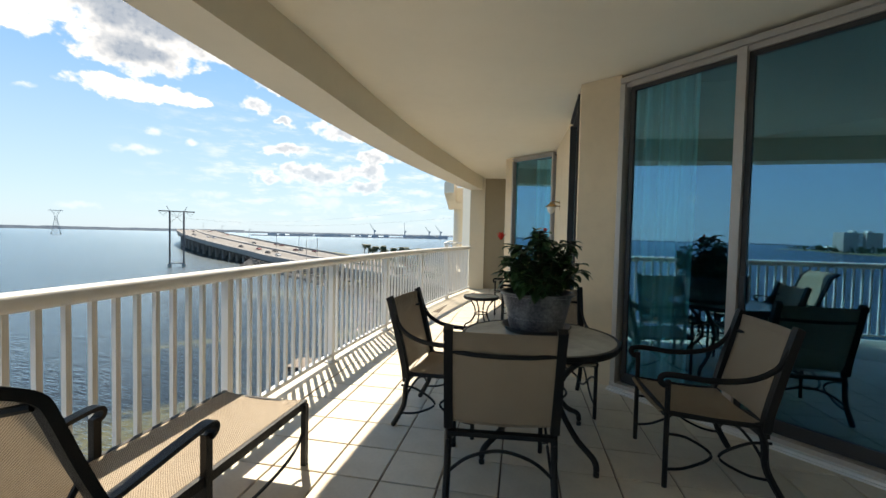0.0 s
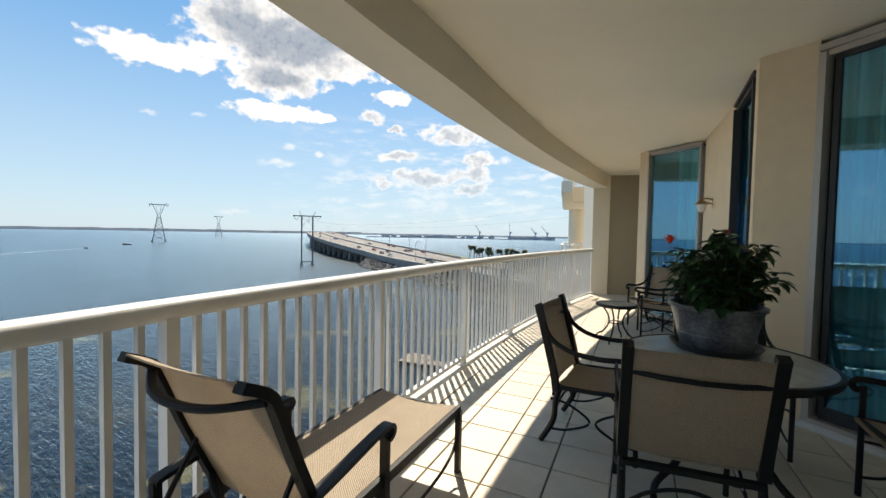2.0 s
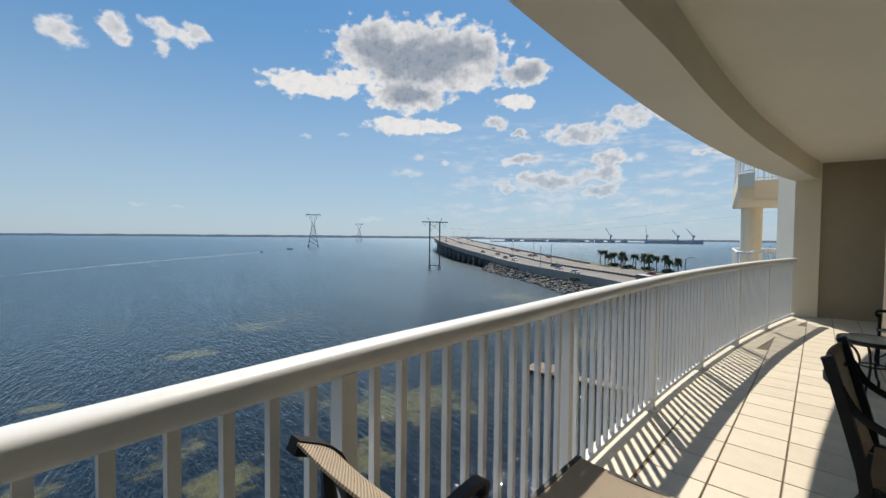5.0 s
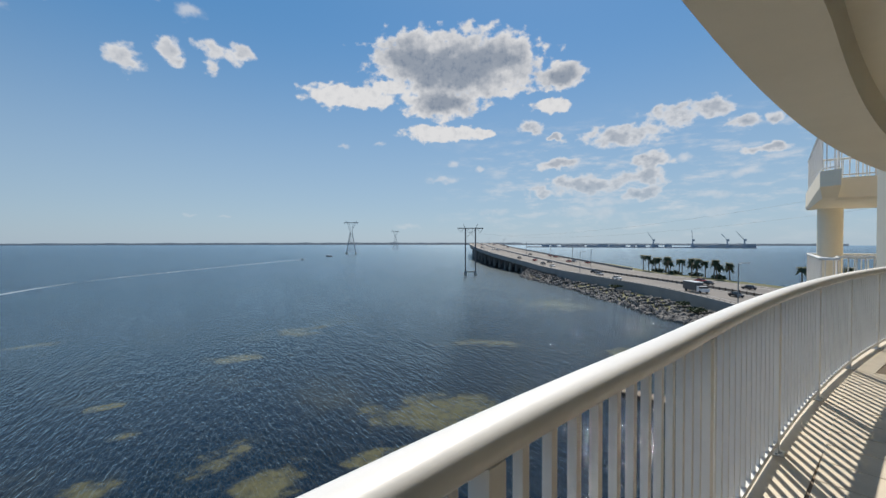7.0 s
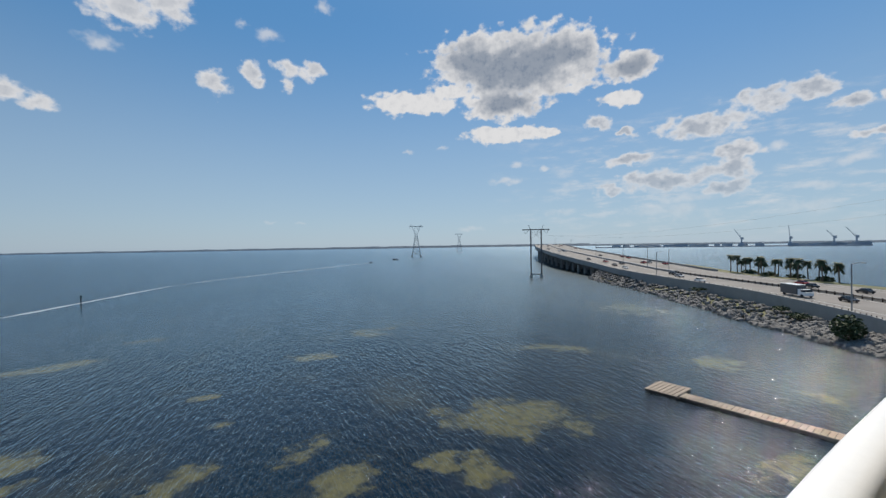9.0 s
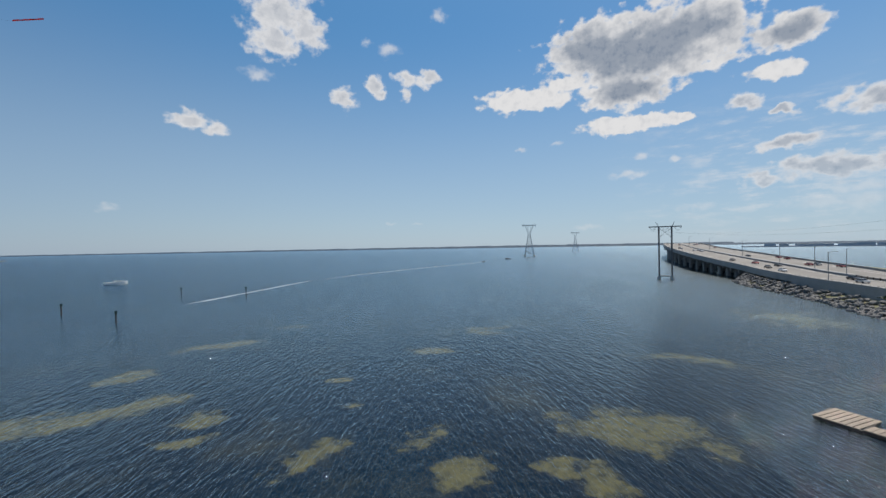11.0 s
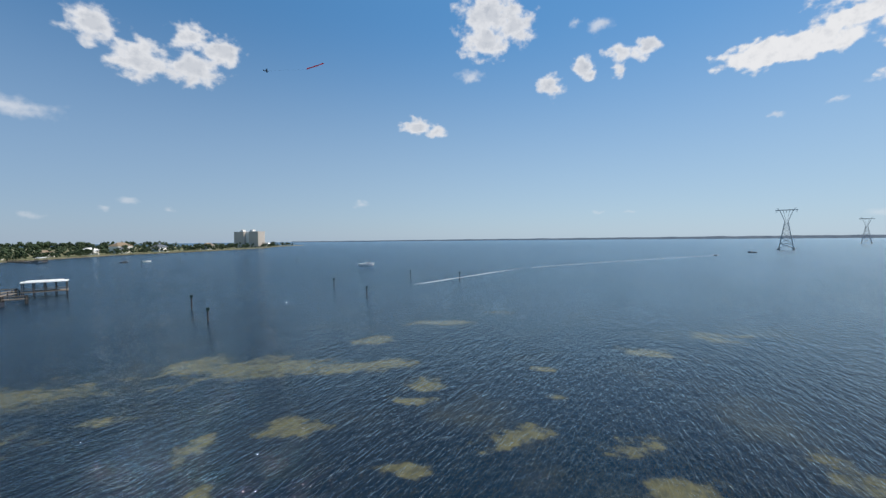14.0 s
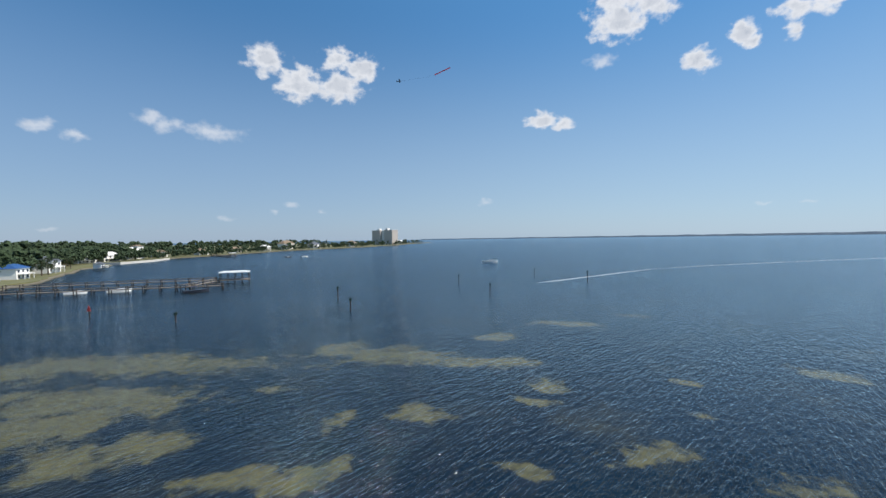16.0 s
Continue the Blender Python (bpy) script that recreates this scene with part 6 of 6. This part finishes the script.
for row in (
    (-142, -282, 12, 9, 5.8, 38, "blue", "white two-storey house under a blue metal roof"),
    (-175, -318, 15, 12, 7.5, 38, "slate", "white two-storey house with a dark slate roof"),
    (-163, -330, 12, 10, 6.0, 38, "slate", "white house with a grey roof among trees"),
    (-198, -352, 9, 8, 5.0, 38, "brown", "small white cottage near the shore"),
    (-262, -425, 20, 10, 5.5, 20, "white", "low white house with a white roof by the shore"),
    (-292, -436, 18, 10, 6.0, 10, "white", "low white house with a white roof by the shore"),
    (-330, -462, 20, 14, 9.0, 6, "white", "large white house with porches by the shore"),
    (-350, -475, 8, 8, 14.0, 6, "brown", "tall brown-roofed house tower by the shore"),
    (-190, -372, 16, 11, 6.5, 38, "slate", "white house with a grey roof behind the trees"),
    (-232, -440, 16, 10, 5.5, 30, "white", "low white house with a white roof by the cove"),
    (-252, -470, 20, 11, 6.0, 25, "slate", "white house with a grey roof behind the cove"),
    (-150, -350, 14, 11, 6.0, 38, "slate", "grey-roofed white house set back from the shore"),
    (-215, -330, 6, 5, 3.4, 38, "slate", "small white cottage on the spit"),
    (-372, -470, 14, 9, 6.0, 4, "brown", "brown-roofed beach house near the shore"),
    (-440, -480, 14, 10, 6.0, 0, "brown", "brown-roofed beach house near the shore"),
    (-520, -500, 16, 10, 6.0, 0, "brown", "brown-roofed beach house near the shore"),
    (-600, -512, 18, 12, 7.0, 0, "white", "pale beach house near the shore"),
    (-660, -515, 15, 12, 7.0, 0, "slate", "grey-roofed beach house near the shore"),
    (-760, -520, 26, 16, 8.0, 0, "slate", "white beach building with a grey hipped roof"),
    (-720, -560, 34, 16, 11.0, 0, "brown", "long white beach building with a brown roof among trees"),
    (-900, -510, 30, 14, 9.0, 0, "brown", "brown beach building near the apartment tower"),
    (-1290, -545, 26, 14, 8.0, 0, "white", "white beach house near the wooded point"),
):
    house(*row)


def tree(x, y, h, label):
    ob = thing("tree", label, "tree", pose(x, y, SEA + 1))
    rng = random.Random(int(abs(x * 3 + y)))
    bm = bmesh.new()
    revolve(bm, [(0, -0.5), (h * 0.035, -0.5), (h * 0.022, h * 0.4), (h * 0.008, h * 0.8), (0, h * 0.8)], 8)
    for k in range(6):
        a = k * 1.05
        tube(bm, [(0, 0, h * 0.3), (math.cos(a) * h * 0.16, math.sin(a) * h * 0.16, h * 0.5), (math.cos(a) * h * 0.26, math.sin(a) * h * 0.26, h * 0.68)], h * 0.009, 5)
    part("trunk", bm, M_TRUNK, ob)
    bm = bmesh.new()
    for k in range(14):
        a, r = rng.uniform(0, 6.28), rng.uniform(0, 0.3) * h
        cluster(bm, (math.cos(a) * r, math.sin(a) * r, h * rng.uniform(0.38, 0.85)), (h * 0.15, h * 0.15, h * 0.11), 70, rng, h * 0.03)
    part("crown", bm, M_BUSH, ob)


for x, y, h in ((-158, -288, 11), (-166, -297, 12), (-206, -345, 10), (-216, -368, 11), (-225, -380, 10), (-300, -430, 12), (-312, -440, 13), (-318, -450, 14), (-390, -468, 9), (-420, -470, 9)):
    tree(x, y, h, "broad green tree beside the shore houses")

# ---- piers ----
def pier(a, b, width, z, label):
    ob = thing("pier", label, "pier")
    a, b = Vector(a), Vector(b)
    d = (b - a).normalized()
    s = Vector((-d.y, d.x))
    bm = bmesh.new()
    bm_bar(bm, (*a, z), (*b, z), width, 0.25)
    part("walkway", bm, M_DECK, ob)
    bm = bmesh.new()
    for off in (-1, 1):
        p, q = a + s * off * width / 2, b + s * off * width / 2
        bm_bar(bm, (*p, z + 1.0), (*q, z + 1.0), 0.1, 0.12)
    part("hand_rail", bm, M_DECK, ob)
    count = int((b - a).length / 5.5)
    bm = bmesh.new()
    revolve(bm, [(0, SEA - 2 - z), (0.2, SEA - 2 - z), (0.2, 1.2), (0, 1.2)], 8)
    me = mesh_of("pile", bm, M_PILE)
    for k in range(count + 1):
        p = a + d * ((b - a).length * k / count)
        for off in (-1, 1):
            q = p + s * off * (width / 2 + 0.1)
            o = new("pile", me)
            o.parent = ob
            o.location = (q.x, q.y, z)


pier((-48, -275), (-137, -137), 1.8, SEA + 1.5, "long weathered wooden pier on dark piles")
pier((-62, -292), (-155, -159), 1.8, SEA + 1.7, "long weathered wooden pier on dark piles")
pier((-128, -148), (-152, -156), 1.8, SEA + 1.5, "short wooden pier joining two piers")
pier((-430, -452), (-392, -386), 2.0, SEA + 1.5, "wooden pier from the far shore")
for cx, cy, rz, ln in ((-158, -151, -50, 13), (-396, -384, 60, 11)):
    shelter = thing("boathouse", "open boathouse on piles with a white roof", "boathouse", pose(cx, cy, SEA, 0, 0, rz))
    bm = bmesh.new()
    bm_box(bm, (0, 0, 5.2), (ln, 7, 0.25))
    bm_box(bm, (0, 0, 5.5), (ln * 0.8, 4, 0.4))
    part("roof", bm, ROOFS["white"], shelter, "white metal roof")
    bm = bmesh.new()
    bm_box(bm, (0, 0, 1.6), (ln, 6.6, 0.25))
    part("deck", bm, M_DECK, shelter)
    for k in range(5):
        for sy in (-3, 3):
            bm = bmesh.new()
            tube(bm, [(-ln / 2 + 0.4 + k * (ln - 0.8) / 4, sy, -2), (-ln / 2 + 0.4 + k * (ln - 0.8) / 4, sy, 5.1)], 0.16, 6)
            part("post", bm, M_PILE, shelter)
    bm = bmesh.new()
    for sy in (-3, 3):
        bm_bar(bm, (-ln / 2, sy, 2.6), (ln / 2, sy, 2.6), 0.1)
    part("hand_rail", bm, M_DECK, shelter)

# ---- banner plane ----
p = Vector((-math.sin(radians(112.6)), math.cos(radians(112.6)), 0)) * 560
plane = thing("airplane", "small dark airplane towing a long red banner", "airplane", pose(p.x, p.y, 213, 0, -6, 20))
bm = bmesh.new()
revolve(bm, [(0, -3.6), (0.25, -3.4), (0.6, -0.5), (0.55, 2.2), (0, 3.4)], 10)
bmesh.ops.transform(bm, matrix=pose(0, 0, 0, -90, 0, 0), verts=bm.verts)
part("fuselage", bm, M_NAVY, plane)
bm = bmesh.new()
bm_box(bm, (0, 0.6, 0.5), (10, 1.4, 0.14))
bm_box(bm, (0, -3.1, 0.2), (3.2, 0.8, 0.1))
part("wing", bm, M_NAVY, plane)
bm = bmesh.new()
bm_box(bm, (0, -3.1, 0.8), (0.1, 0.9, 1.2))
part("fin", bm, M_NAVY, plane)
q = Vector((-math.sin(radians(106.6)), math.cos(radians(106.6)), 0)) * 560
bm = bmesh.new()
prev = None
for k in range(17):
    c = q + Vector((0.12, 1.0, 0)) * (k - 8) * 1.45 + Vector((0, 0, 226 + 0.5 * (k - 8) * 0.75))
    row = [bm.verts.new(c + Vector((0, 0, 0.0))), bm.verts.new(c + Vector((0.3 * math.sin(k), 0, 1.5)))]
    if prev:
        bm.faces.new((*prev, *row[::-1]))
    prev = row
bmesh.ops.solidify(bm, geom=bm.faces[:], thickness=0.05)
ob = part("banner", bm, M_SIGN_R, plane, "long red advertising banner")
ob.matrix_parent_inverse = plane.matrix_basis.inverted()
bm = bmesh.new()
tube(bm, [p + Vector((0, 0, 213)), q + Vector((0, 0, 226)) + Vector((-1.4, -11.6, -3))], 0.04, 4)
ob = part("tow_line", bm, M_NAVY, plane)
ob.matrix_parent_inverse = plane.matrix_basis.inverted()
# ---- floor tiles ----
PITCH, TURN = 0.327, radians(-10.8)
bm = bmesh.new()
g = PITCH / 2 - 0.005
made = bmesh.ops.create_cube(bm, size=1.0)["verts"]
bmesh.ops.transform(bm, matrix=Matrix.Translation((0, 0, -0.008)) @ Matrix.Diagonal((2 * g, 2 * g, 0.016, 1)), verts=made)
top = [e for e in bm.edges if all(v.co.z > -0.001 for v in e.verts)]
bmesh.ops.bevel(bm, geom=top, offset=0.003, segments=1, affect="EDGES")
tile = mesh_of("tile", bm, M_TILE)
c, s = math.cos(TURN), math.sin(TURN)
rest = bmesh.new()


def inside(x, y):
    return math.hypot(x - ARC_X, y - ARC_Y) < ARC_R + 0.02


placed = 0
for i in range(-14, 20):
    for j in range(-34, 32):
        lx, ly = (i + 0.5) * PITCH, (j + 0.5) * PITCH
        x, y = -0.793 + lx * c - ly * s, 3.294 + lx * s + ly * c
        if not (-6.8 < y < 10.9 and x < 3.6):
            continue
        if not all(inside(x + a * 0.15, y + b * 0.15) for a in (-1, 1) for b in (-1, 1)):
            continue
        if 1.2 < y < 6.4 and x < 2.4 and placed < 290:
            ob = new("tile", tile)
            ob.parent = floor
            ob.matrix_basis = Matrix.Translation((x, y, 0)) @ Matrix.Rotation(TURN, 4, "Z")
            placed += 1
        else:
            bm_box(rest, (x, y, -0.008), (2 * g, 2 * g, 0.016), TURN)
ob = part("tile_field", rest, M_TILE, floor)
ob["kind"] = "stuff"
# cut tiles and the bare kerb along the curved edge
bm = bmesh.new()
sweep(bm, [(*p, 0) for p in outer(ARC_R - 0.02, hi=END + 0.4)], [(-0.13, -0.02), (0.2, -0.02), (0.2, -0.004), (-0.13, -0.004)])
solid("trim", bm, M_TILE, "cream tile strip along the balcony edge", "trim", "structure")
